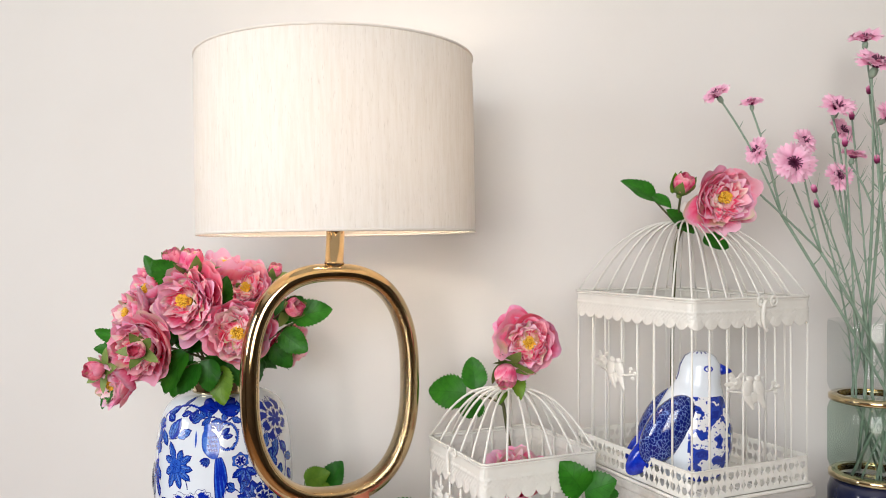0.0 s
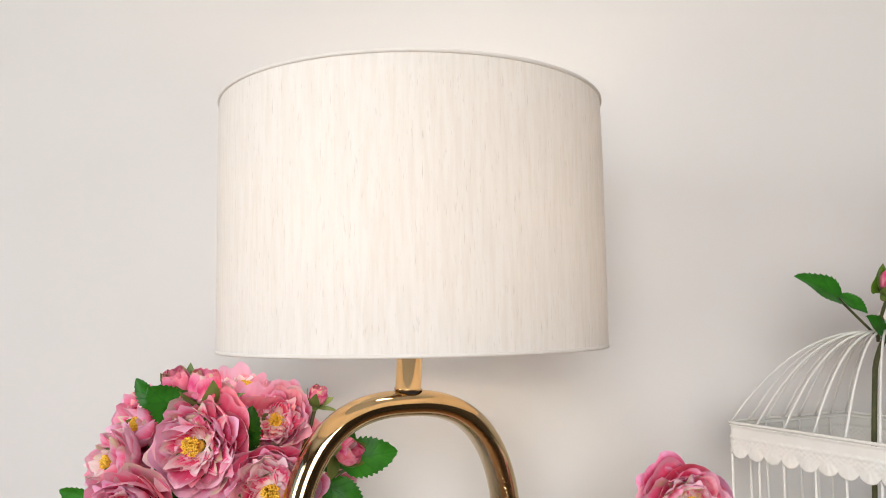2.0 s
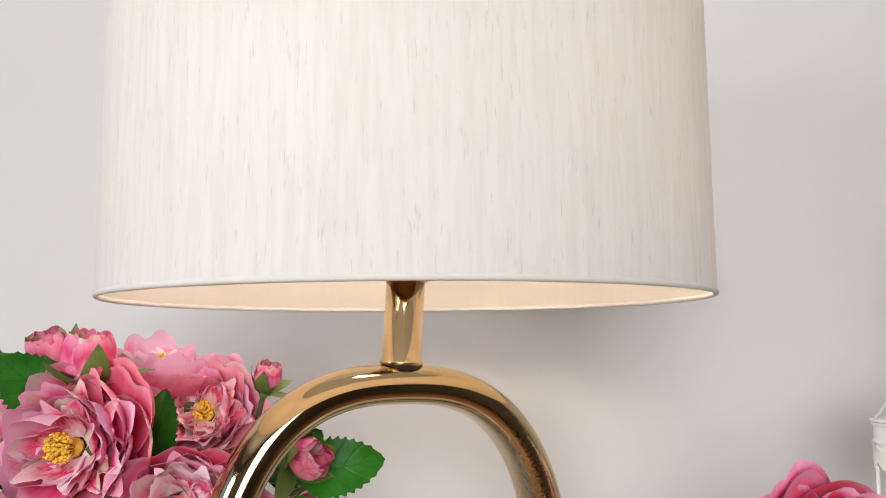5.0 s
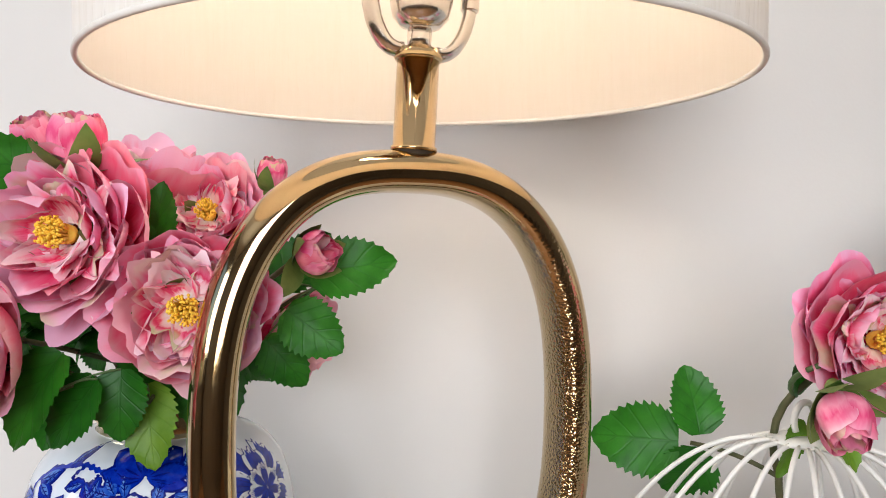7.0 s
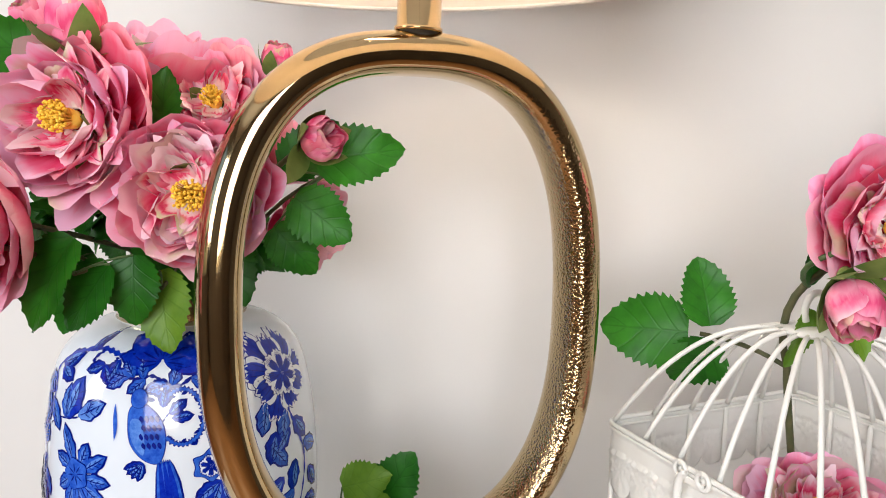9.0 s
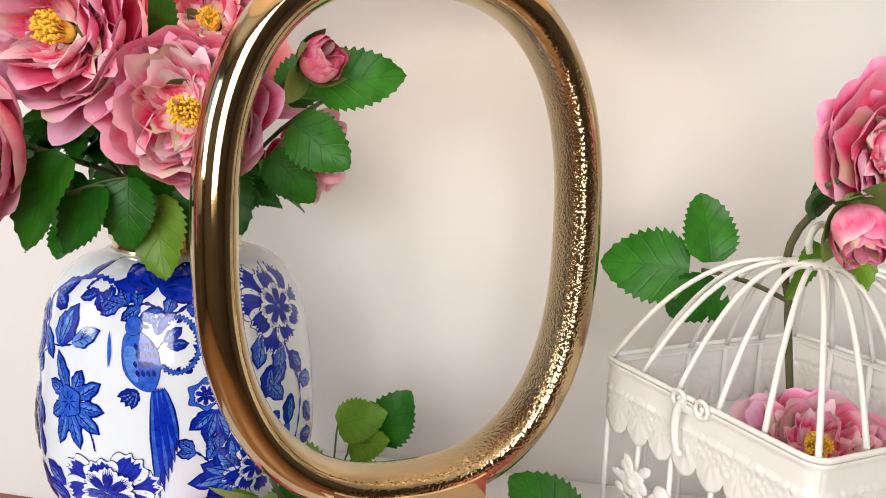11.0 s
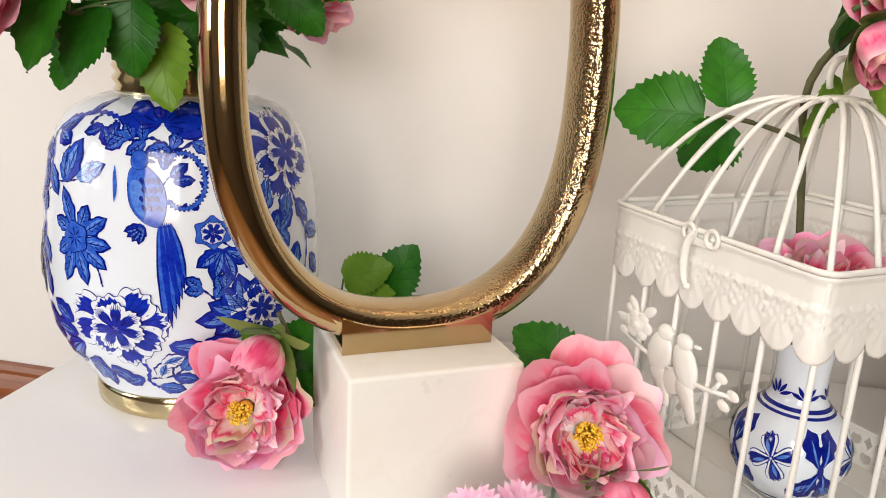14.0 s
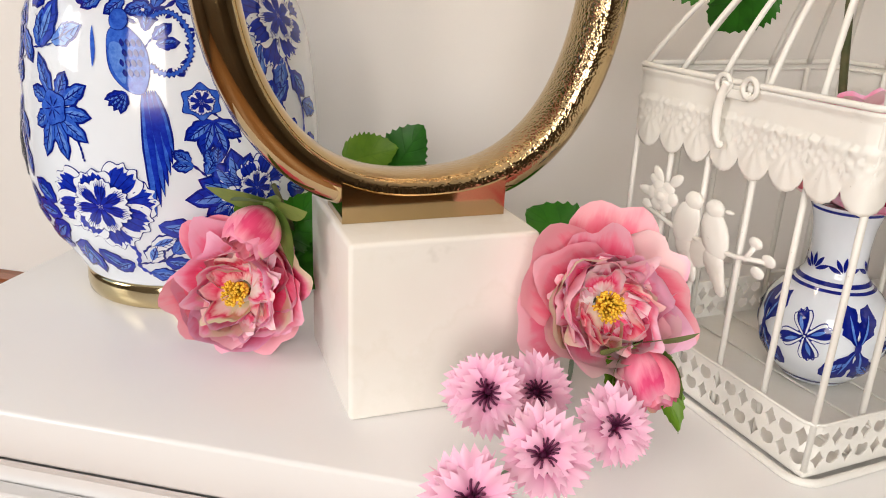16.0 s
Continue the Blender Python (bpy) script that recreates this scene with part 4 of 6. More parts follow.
def leaf_mesh(seed, mat):
    """A saw-toothed rose leaf along y; x across."""
    rnd = random.Random(seed)
    L, w, nv = 0.06, 0.0205, 44
    droop, fold, wave = rnd.uniform(0.05, 0.3), rnd.uniform(0.1, 0.3), rnd.uniform(0, 6)
    rows = []
    for j in range(nv + 1):
        v = j / nv
        hw = w * math.sin(math.pi * min(v * 0.975 + 0.025, 1) ** 0.74) ** 0.62 if v < 1 else 0.0003
        if v > 0.9:
            hw *= 1 - 0.35 * ((v - 0.9) / 0.1)
        tooth = (0.0, 0.055, 0.115, -0.02)[j % 4] * (0.06 < v < 0.98)
        row = []
        for u in (-1, -0.75, -0.4, 0, 0.4, 0.75, 1):
            x = u * hw * (1 + tooth if abs(u) == 1 else 1)
            z = fold * abs(x) - droop * L * v * v + 0.0016 * math.sin(v * 9 + wave + u * 2) * abs(u)
            row.append(((x, L * v + (0.0007 if abs(u) == 1 and j % 4 == 2 else 0), z), 0.5 + 0.5 * u, v))
        rows.append(row)
    return mesh_of("leaf", sheet(rows), mat)


LEAVES = [leaf_mesh(s, M_LEAF) for s in range(4)]
LIGHT_LEAVES = [leaf_mesh(s + 9, M_LEAF_LIGHT) for s in range(2)]


def leaf(parent, base, tip, normal, kind=0, light=False, wide=1.0, name="leaf"):
    """A leaf from base to tip whose upper side looks along normal."""
    base, tip = Vector(base), Vector(tip)
    y = tip - base
    size = y.length / 0.06
    y.normalize()
    z = Vector(normal)
    z = (z - y * z.dot(y)).normalized()
    x = y.cross(z)
    m = Matrix((x, y, z)).transposed().to_4x4()
    m.translation = base
    pool = LIGHT_LEAVES if light else LEAVES
    part(name, pool[kind % len(pool)], None, parent, m=m @ Matrix.Diagonal((size * wide, size, size, 1)))


def stem(parent, pts, r=0.0022, mat=None, name="stem"):
    part(name, tube(pts, r, 8), mat or M_STEM, parent)


def spray(label, group="", name="rose_spray"):
    return thing(name, Matrix.Identity(4), label, "flower", group)


# bouquet in the ginger jar: each stem goes down through the jar's neck
NECK = Vector((-0.3705, 1.307, TABLE + 0.258))
BOUQUET = [   # eye, way it faces, size, bud or open
    ((-0.385, 1.145, 1.163), (-0.28, -1, 0.10), 1.1, "open"),
    ((-0.312, 1.222, 1.180), (0.05, -0.9, 0.35), 0.86, "open"),
    ((-0.303, 1.140, 1.116), (0.10, -1, 0.0), 1.08, "open"),
    ((-0.449, 1.125, 1.095), (-0.35, -1, -0.05), 1.04, "open"),
    ((-0.352, 1.245, 1.215), (0.25, -0.25, 1.0), 0.95, "open"),
    ((-0.462, 1.205, 1.178), (-0.6, -0.8, 0.45), 0.9, "open"),
    ((-0.478, 1.165, 1.145), (-0.9, -0.6, 0.25), 0.78, "open"),
    ((-0.485, 1.130, 1.040), (-0.7, -0.9, -0.35), 0.8, "open"),
    ((-0.420, 1.300, 1.200), (-0.4, 0.5, 0.8), 0.85, "open"),
    ((-0.300, 1.340, 1.150), (0.5, 0.7, 0.5), 0.85, "open"),
    ((-0.245, 1.255, 1.085), (0.85, -0.5, -0.1), 0.72, "open"),
    ((-0.380, 1.170, 1.204), (0.05, -0.25, 1.0), 1.0, "bud"),
    ((-0.408, 1.190, 1.212), (-0.3, -0.6, 1.0), 0.85, "bud"),
    ((-0.268, 1.225, 1.196), (0.25, -0.35, 1.0), 0.62, "bud"),
    ((-0.238, 1.190, 1.147), (0.75, -0.75, 0.25), 0.82, "bud"),
    ((-0.425, 1.085, 1.098), (0.05, -1, 0.1), 0.72, "bud"),
    ((-0.492, 1.120, 1.065), (-0.5, -0.9, 0.1), 0.78, "bud"),
]


def bouquet():
    for i, (eye, way, size, what) in enumerate(BOUQUET):
        eye, w = Vector(eye), Vector(way).normalized()
        t = spray("pink silk rosebud on a long stem in the jar" if what == "bud" else "open pink silk garden rose with yellow stamens in the jar", "roses in the jar")
        back = eye - w * (0.034 * size if what == "open" else 0.012 * size)
        a = i * 2.4
        foot = NECK + Vector((0.026 * math.cos(a), 0.026 * math.sin(a), -0.10))
        mouth = NECK + Vector((0.030 * math.cos(a), 0.030 * math.sin(a), 0.01))
        stem(t, [foot, mouth] + bez(mouth + Vector((0, 0, 0.02)), back - w * 0.05 + Vector((0, 0, -0.01)), back, 8), 0.0021)
        if what == "open":
            size *= 1.02
            bloom(t, eye, w, size, 100 + i)
            m = facing(back + w * 0.006, w, 20 * i, 1.2 * size)
            for k in range(5):
                part("sepal", SEPALS[(i + k) % 3], None, t, m=m @ pose(0, 0, 0, 0, 0, 72 * k))
        else:
            bud(t, eye, w, size, 100 + i)


bouquet()


def bouquet_leaves():
    """Leafy twigs between the roses: (label, twig's end, leaves of base, tip, normal)."""
    twigs = [
        ((-0.232, 1.215, 1.125), [((-0.236, 1.21, 1.135), (-0.176, 1.205, 1.148), (0, -1, 0.25), 1), ((-0.252, 1.21, 1.110), (-0.212, 1.205, 1.080), (0.1, -1, 0.1), 1.15), ((-0.268, 1.215, 1.088), (-0.238, 1.21, 1.056), (0.1, -1, 0.2), 1.1), ((-0.262, 1.23, 1.125), (-0.225, 1.235, 1.165), (-0.2, -1, 0.1), 1.0)]),
        ((-0.425, 1.17, 1.205), [((-0.405, 1.175, 1.190), (-0.432, 1.150, 1.222), (0.1, -1, 0.3), 1.15), ((-0.43, 1.18, 1.20), (-0.452, 1.165, 1.226), (-0.3, -1, 0.2), 0.9)]),
        ((-0.392, 1.17, 1.06), [((-0.388, 1.165, 1.085), (-0.422, 1.145, 1.030), (-0.3, -1, 0.35), 0.9), ((-0.372, 1.18, 1.065), (-0.405, 1.175, 1.020), (-0.1, -1, 0.6), 1.0), ((-0.36, 1.19, 1.07), (-0.36, 1.18, 1.022), (0.1, -1, 0.5), 1.1)]),
        ((-0.345, 1.20, 1.045), [((-0.352, 1.215, 1.055), (-0.340, 1.19, 1.002), (0.1, -1, 0.3), 0.95)]),
        ((-0.44, 1.25, 1.05), [((-0.42, 1.26, 1.06), (-0.462, 1.235, 1.035), (-0.2, -1, 0.6), 1.1), ((-0.41, 1.24, 1.045), (-0.425, 1.21, 1.01), (-0.3, -1, 0.8), 1.1), ((-0.44, 1.25, 1.08), (-0.495, 1.24, 1.075), (-0.2, -0.8, 0.7), 1.0), ((-0.43, 1.20, 1.09), (-0.46, 1.17, 1.055), (-0.4, -1, 0.4), 1.0)]),
        ((-0.31, 1.23, 1.07), [((-0.32, 1.23, 1.08), (-0.29, 1.215, 1.03), (0.2, -1, 0.4), 1.1), ((-0.33, 1.24, 1.07), (-0.318, 1.225, 1.02), (0, -1, 0.5), 1.0), ((-0.305, 1.225, 1.105), (-0.268, 1.215, 1.125), (0.2, -1, 0.2), 1.0)]),
        ((-0.37, 1.22, 1.13), [((-0.37, 1.215, 1.13), (-0.345, 1.20, 1.09), (0, -1, 0.4), 1.1), ((-0.375, 1.22, 1.12), (-0.41, 1.20, 1.10), (0, -1, 0.5), 1.1), ((-0.34, 1.20, 1.15), (-0.335, 1.185, 1.195), (0, -1, 0.4), 0.9)]),
        ((-0.47, 1.15, 1.09), [((-0.46, 1.16, 1.085), (-0.515, 1.14, 1.095), (0, -1, 0.5), 0.7), ((-0.46, 1.15, 1.08), (-0.505, 1.12, 1.015), (-0.4, -1, 0.1), 0.6), ((-0.47, 1.15, 1.10), (-0.52, 1.15, 1.12), (0, -1, 0.3), 0.55)]),
    ]
    for i, (end, leaves) in enumerate(twigs):
        t = spray("twig of toothed dark green rose leaves in the jar", "leafy twigs in the jar", "leafy_twig")
        a = i * 2.1 + 0.7
        mouth = NECK + Vector((0.022 * math.cos(a), 0.022 * math.sin(a), 0.01))
        stem(t, [mouth - Vector((0, 0, 0.1))] + bez(mouth, (mouth + Vector(end)) / 2 + Vector((0, 0, 0.03)), end, 7), 0.0016)
        for k, (b, tip, nrm, wide) in enumerate(leaves):
            stem(t, bez(end, (Vector(end) + Vector(b)) / 2 + Vector((0, 0.004, 0.004)), b, 4), 0.0008, M_STEM_GREEN, "leaf_stalk")
            leaf(t, b, tip, nrm, i + k, i == 3, wide)


bouquet_leaves()


def inner_foliage():
    """Short leafy twigs that fill the middle of the bouquet."""
    rnd = random.Random(77)
    for i in range(9):
        t = spray("twig of toothed dark green rose leaves in the jar", "leafy twigs in the jar", "leafy_twig")
        a = 2 * math.pi * i / 9 + rnd.uniform(-0.2, 0.2)
        d = Vector((math.cos(a), math.sin(a), 0))
        mouth = NECK + d * 0.02 + Vector((0, 0, 0.005))
        end = NECK + d * rnd.uniform(0.05, 0.075) + Vector((0, 0, rnd.uniform(0.055, 0.10)))
        stem(t, [mouth - Vector((0, 0, 0.09))] + bez(mouth, mouth + Vector((0, 0, 0.04)), end, 6), 0.0016)
        for k in range(4):
            b = end + Vector((rnd.uniform(-0.012, 0.012), rnd.uniform(-0.012, 0.012), rnd.uniform(-0.02, 0.015)))
            way = (d * rnd.uniform(0.5, 1.0) + Vector((rnd.uniform(-0.9, 0.9), rnd.uniform(-0.9, 0.4), rnd.uniform(-0.6, 0.35)))).normalized()
            stem(t, [end, (end + b) / 2, b], 0.0008, M_STEM_GREEN, "leaf_stalk")
            leaf(t, b, b + way * rnd.uniform(0.04, 0.055), d + Vector((0, -0.5, 0.7)), i + k, False, rnd.uniform(0.95, 1.2))


inner_foliage()


# roses lying by the marble block
def table_roses():
    t = spray("open pink silk rose with a bud, lying on the table", "roses on the table")
    bloom(t, (-0.285, 1.158, 0.792), (-0.04, -1, 0.20), 0.98, 41)
    bud(t, (-0.259, 1.150, 0.853), (-0.35, -0.75, -0.55), 0.92, 42)
    stem(t, bez((-0.288, 1.195, 0.778), (-0.27, 1.24, 0.76), (-0.245, 1.31, 0.775), 8))
    stem(t, bez((-0.259, 1.167, 0.865), (-0.25, 1.23, 0.79), (-0.255, 1.26, 0.768), 6), 0.0018)
    leaf(t, (-0.262, 1.21, 0.81), (-0.243, 1.185, 0.850), (-0.2, -1, 0.2), 0)
    leaf(t, (-0.255, 1.21, 0.80), (-0.232, 1.20, 0.845), (0.3, -1, 0.2), 1)
    leaf(t, (-0.26, 1.205, 0.80), (-0.235, 1.178, 0.795), (0.2, -1, 0.4), 2)
    leaf(t, (-0.275, 1.20, 0.82), (-0.287, 1.18, 0.846), (0, -1, 0.3), 3, True, 0.8)
    for b, tip, nrm, light in (((-0.196, 1.30, 0.838), (-0.170, 1.295, 0.884), (-0.3, -1, 0.2), False), ((-0.232, 1.30, 0.850), (-0.192, 1.285, 0.868), (0, -1, 0.5), True), ((-0.222, 1.30, 0.832), (-0.190, 1.28, 0.846), (-0.1, -1, 0.6), True), ((-0.225, 1.295, 0.815), (-0.196, 1.28, 0.800), (0, -1, 0.7), True), ((-0.215, 1.29, 0.80), (-0.178, 1.27, 0.815), (0, -1, 0.6), True), ((-0.25, 1.295, 0.80), (-0.285, 1.28, 0.84), (0, -1, 0.5), True)):
        stem(t, [(-0.24, 1.315, 0.778), Vector(b) + Vector((-0.002, 0.006, -0.01)), b], 0.0009, M_STEM_GREEN, "leaf_stalk")
        leaf(t, b, tip, nrm, 1, light, 1.15)
    t = spray("large open pink silk rose with a bud, against the small cage", "roses on the table")
    bloom(t, (-0.052, 1.090, 0.824), (-0.02, -1, 0.30), 0.99, 57)
    bud(t, (-0.034, 1.085, 0.800), (0.22, -0.75, -0.75), 0.95, 58)
    stem(t, bez((-0.054, 1.135, 0.808), (-0.04, 1.18, 0.79), (-0.03, 1.25, 0.765), 8))
    stem(t, bez((-0.036, 1.094, 0.808), (-0.04, 1.13, 0.79), (-0.04, 1.17, 0.785), 5), 0.0018)
    leaf(t, (-0.036, 1.215, 0.806), (-0.086, 1.235, 0.842), (-0.1, -0.8, 0.6), 2, False, 1.05)
    leaf(t, (-0.040, 1.235, 0.79), (-0.005, 1.25, 0.80), (0, -0.7, 0.7), 3)
    leaf(t, (-0.04, 1.10, 0.80), (-0.048, 1.068, 0.783), (0.3, -0.8, 0.5), 0, True, 0.7)
    leaf(t, (-0.025, 1.095, 0.80), (-0.008, 1.06, 0.765), (0.3, -1, 0.2), 1, True, 0.5)
    stem(t, bez((-0.036, 1.215, 0.806), (-0.03, 1.23, 0.785), (0.02, 1.26, 0.80), 6), 0.0016, M_STEM_GREEN)


table_roses()


# ---- the wire cages ----
def chippy_white():
    m = material("chippy_white_enamel", (0.80, 0.79, 0.74), 0.42)
    n = Net(m)
    v = n.coords()
    c = n.ramp(n.noise(v, 30, 5), [(0.3, (0.78, 0.765, 0.715)), (0.7, (0.83, 0.82, 0.775))])
    chips = n.ramp(n.noise(v, 150, 5, 0.65), [(0.695, (0, 0, 0)), (0.74, (0.8, 0.8, 0.8))])
    n.colour(n.mix(chips, c, (0.33, 0.30, 0.25)))
    n.bump(n.noise(v, 260, 4), 0.15, 0.0006)
    return m


M_CAGE = chippy_white()


def rounded_loop(w, d, r, step):
    """Points and outward normals round a rectangle with rounded corners, evenly spaced."""
    pts = []
    for cx, cy, a0 in ((w / 2 - r, -d / 2 + r, -90), (w / 2 - r, d / 2 - r, 0), (-w / 2 + r, d / 2 - r, 90), (-w / 2 + r, -d / 2 + r, 180)):
        for k in range(7):
            a = radians(a0 + 15 * k)
            pts.append(Vector((cx + r * math.cos(a), cy + r * math.sin(a), 0)))
    lens = [(pts[(i + 1) % len(pts)] - p).length for i, p in enumerate(pts)]
    total = sum(lens)
    n = max(8, round(total / step))
    out, i, acc = [], 0, 0.0
    for k in range(n):
        s = total * k / n
        while acc + lens[i] < s:
            acc += lens[i]
            i += 1
        p, q = pts[i], pts[(i + 1) % len(pts)]
        d2 = (q - p).normalized()
        out.append((p + d2 * (s - acc), Vector((d2.y, -d2.x, 0))))
    return out, total


def scalloped_band(w, d, r, z, height, pitch):
    """A pressed sheet band with a lace edge of scallops, below z."""
    loop, total = rounded_loop(w, d, r, 0.0011)
    n, rows = len(loop), 24
    waves = round(total / pitch)
    bm = bmesh.new()
    cols = []
    for k, (p, nrm) in enumerate(loop):
        f = (k / n * waves) % 1
        lobe = math.sqrt(max(1 - (2 * f - 1) ** 2, 0.0)) * 0.24 + 0.015 * abs(math.sin(f * math.pi * 7))
        low = height * (0.74 + lobe)
        col = []
        for j in range(rows + 1):
            z0 = low * j / rows
            v = z0 / height
            if v < 0.06 or 0.36 < v < 0.41:
                out = 0.0020
            elif v < 0.36:
                out = 0.0004
            elif v < 0.66:       # raised lattice of lozenges
                q = 0.5 * waves * 6 * k / n
                out = 0.0004 + 0.0012 * max(abs(math.sin(math.pi * (q + v * 7))), abs(math.sin(math.pi * (q - v * 7)))) ** 6
            else:                # a ribbed shell in each scallop
                x, y = (f - 0.5) * pitch, (v - 0.62) * height
                ribs = math.cos(math.atan2(x, y + 0.002) * 10)
                out = 0.0006 + 0.0008 * max(0.0, math.cos((f - 0.5) * 3.6)) + 0.00022 * ribs
            col.append(bm.verts.new(p + nrm * out + Vector((0, 0, z - z0))))
        cols.append(col)
    for k in range(n):
        a, b = cols[k], cols[(k + 1) % n]
        for j in range(rows):
            bm.faces.new((a[j + 1], b[j + 1], b[j], a[j]))
    return bm


def pierced_band(w, d, r, z0, z1, pitch, rows=2):
    """A sheet band pierced with hearts and lozenges."""
    loop, total = rounded_loop(w, d, r, 0.0008)
    n = len(loop)
    cells = round(total / pitch)
    bm = bmesh.new()

    def at(s, z):
        k = (s % 1.0) * n
        i = int(k) % n
        p, q = loop[i][0], loop[(i + 1) % n][0]
        return p.lerp(q, k - int(k)) + Vector((0, 0, z))

    edge = 0.0028
    hz = (z1 - z0 - 2 * edge) / rows
    K = 16
    for c in range(cells):
        for a, b in ((z0, z0 + edge), (z1 - edge, z1)):
            for h in range(3):
                s0, s1 = (c + h / 3) / cells, (c + (h + 1) / 3) / cells
                bm.faces.new([bm.verts.new(at(s, z)) for s, z in ((s0, a), (s1, a), (s1, b), (s0, b))])
        for rw in range(rows):
            zc = z0 + edge + hz * (rw + 0.5)
            outer, inner = [], []
            heart = (c + rw) % 2 == 0
            for k in range(K):
                t = 2 * math.pi * k / K
                ct, st = math.cos(t), math.sin(t)
                big = max(abs(ct), abs(st))
                outer.append((0.5 * ct / big, 0.5 * st / big))
                if heart:
                    rr = 0.415 * (1 - 0.42 * max(0, math.sin(t)) ** 6 + 0.1 * abs(ct)) * (0.82 if st < -0.5 else 1.0)
                else:
                    rr = 0.45 / (abs(ct) * 1.25 + abs(st)) ** 0.9 * (1 + 0.08 * math.cos(4 * t))
                inner.append((rr * ct, rr * st))
            vo = [bm.verts.new(at((c + 0.5 + x) / cells, zc + y * hz)) for x, y in outer]
            vi = [bm.verts.new(at((c + 0.5 + x) / cells, zc + y * hz)) for x, y in inner]
            for k in range(K):
                j = (k + 1) % K
                bm.faces.new((vo[k], vo[j], vi[j], vi[k]))
    bmesh.ops.remove_doubles(bm, verts=bm.verts, dist=0.0001)
    return bm


def thicken(ob, t):
    s = ob.modifiers.new("thickness", "SOLIDIFY")
    s.thickness, s.offset = t, 0.0


def blob(bm, x, z, rx, rz, ry=0.0022, turn=0.0, y=0.0):
    b = bmesh.new()
    bmesh.ops.create_uvsphere(b, u_segments=12, v_segments=8, radius=1)
    return join(bm, b, pose(x, y, z, 0, turn, 0) @ Matrix.Diagonal((rx, ry, rz, 1)))


def plaque_mesh():
    """A pressed ornament: a flower and two plain perched shapes on a twig. x along, y out."""
    bm = bmesh.new()
    for i in range(6):
        a = i * 1.047
        blob(bm, -0.022 + 0.0055 * math.cos(a), 0.012 + 0.0055 * math.sin(a), 0.0042, 0.0042, 0.0015)
    blob(bm, -0.022, 0.012, 0.0062, 0.0062, 0.0022)
    blob(bm, -0.022, 0.012, 0.0036, 0.0036, 0.0034)
    for x, z, turn in ((-0.032, 0.012, 0), (-0.026, 0.023, 60), (-0.015, 0.023, -50)):
        blob(bm, x, z, 0.0055, 0.0028, 0.0012, turn)
    for x, lean in ((-0.006, 8), (0.010, -14)):
        blob(bm, x, 0.003, 0.0075, 0.0135, 0.003, lean)
        blob(bm, x + 0.001 + 0.0002 * lean, 0.0165, 0.0048, 0.0052, 0.0029)
        blob(bm, x + 0.0055, 0.0175, 0.0022, 0.0012, 0.0015)
        for k in range(4):
            blob(bm, x + 0.001 + 0.0016 * k, -0.010 - 0.0035 * k, 0.0058 - 0.0009 * k, 0.0075, 0.0022, -18)
    blob(bm, 0.003, -0.010, 0.007, 0.009, 0.0018, 20)
    tube([(-0.030, 0, 0.002), (-0.014, 0, -0.002), (0.006, 0, -0.004), (0.022, 0, -0.003), (0.036, 0, 0.001)], 0.0014, 6, bm=bm)
    tube([(0.026, 0, -0.003), (0.030, 0, 0.006)], 0.0012, 6, bm=bm)
    for x, z in ((0.030, 0.008), (0.037, 0.002), (0.033, -0.006), (-0.031, 0.004), (-0.028, 0.02)):
        blob(bm, x, z, 0.0034, 0.003, 0.0013, 30)
    return mesh_of("ornament", bm, M_CAGE)


def hasp_mesh(k):
    """Two round eyelets on a small plate, and a thin curved hook that hangs from them. x along, y out."""
    bm = bmesh.new()
    for x in (-0.011, 0.009):
        ring = [(x * k + 0.0052 * k * math.cos(a), 0.0012, 0.008 * k + 0.0052 * k * math.sin(a)) for a in (0.524 * i for i in range(12))]
        tube(ring, 0.0016 * k, 6, True, bm=bm)
        blob(bm, x * k, 0.008 * k, 0.0024 * k, 0.0024 * k, 0.0022)
    box(-0.012 * k, 0.010 * k, 0.0, 0.0012, 0.001 * k, 0.006 * k, 0.0005, bm=bm)
    hook = [Vector((0.002 * k + 0.0062 * k * math.sin(t), 0.0036, -0.008 * k + 0.017 * k * math.cos(t))) for t in (0.0 + 0.25 * i for i in range(13))]
    tube(hook, [0.0015 * k + 0.0012 * k * math.sin(math.pi * i / 12) for i in range(13)], 8, bm=bm)
    blob(bm, hook[-1].x, hook[-1].z, 0.0026 * k, 0.0024 * k, 0.0024, 0, 0.0034)
    return bm


ORNAMENT = plaque_mesh()


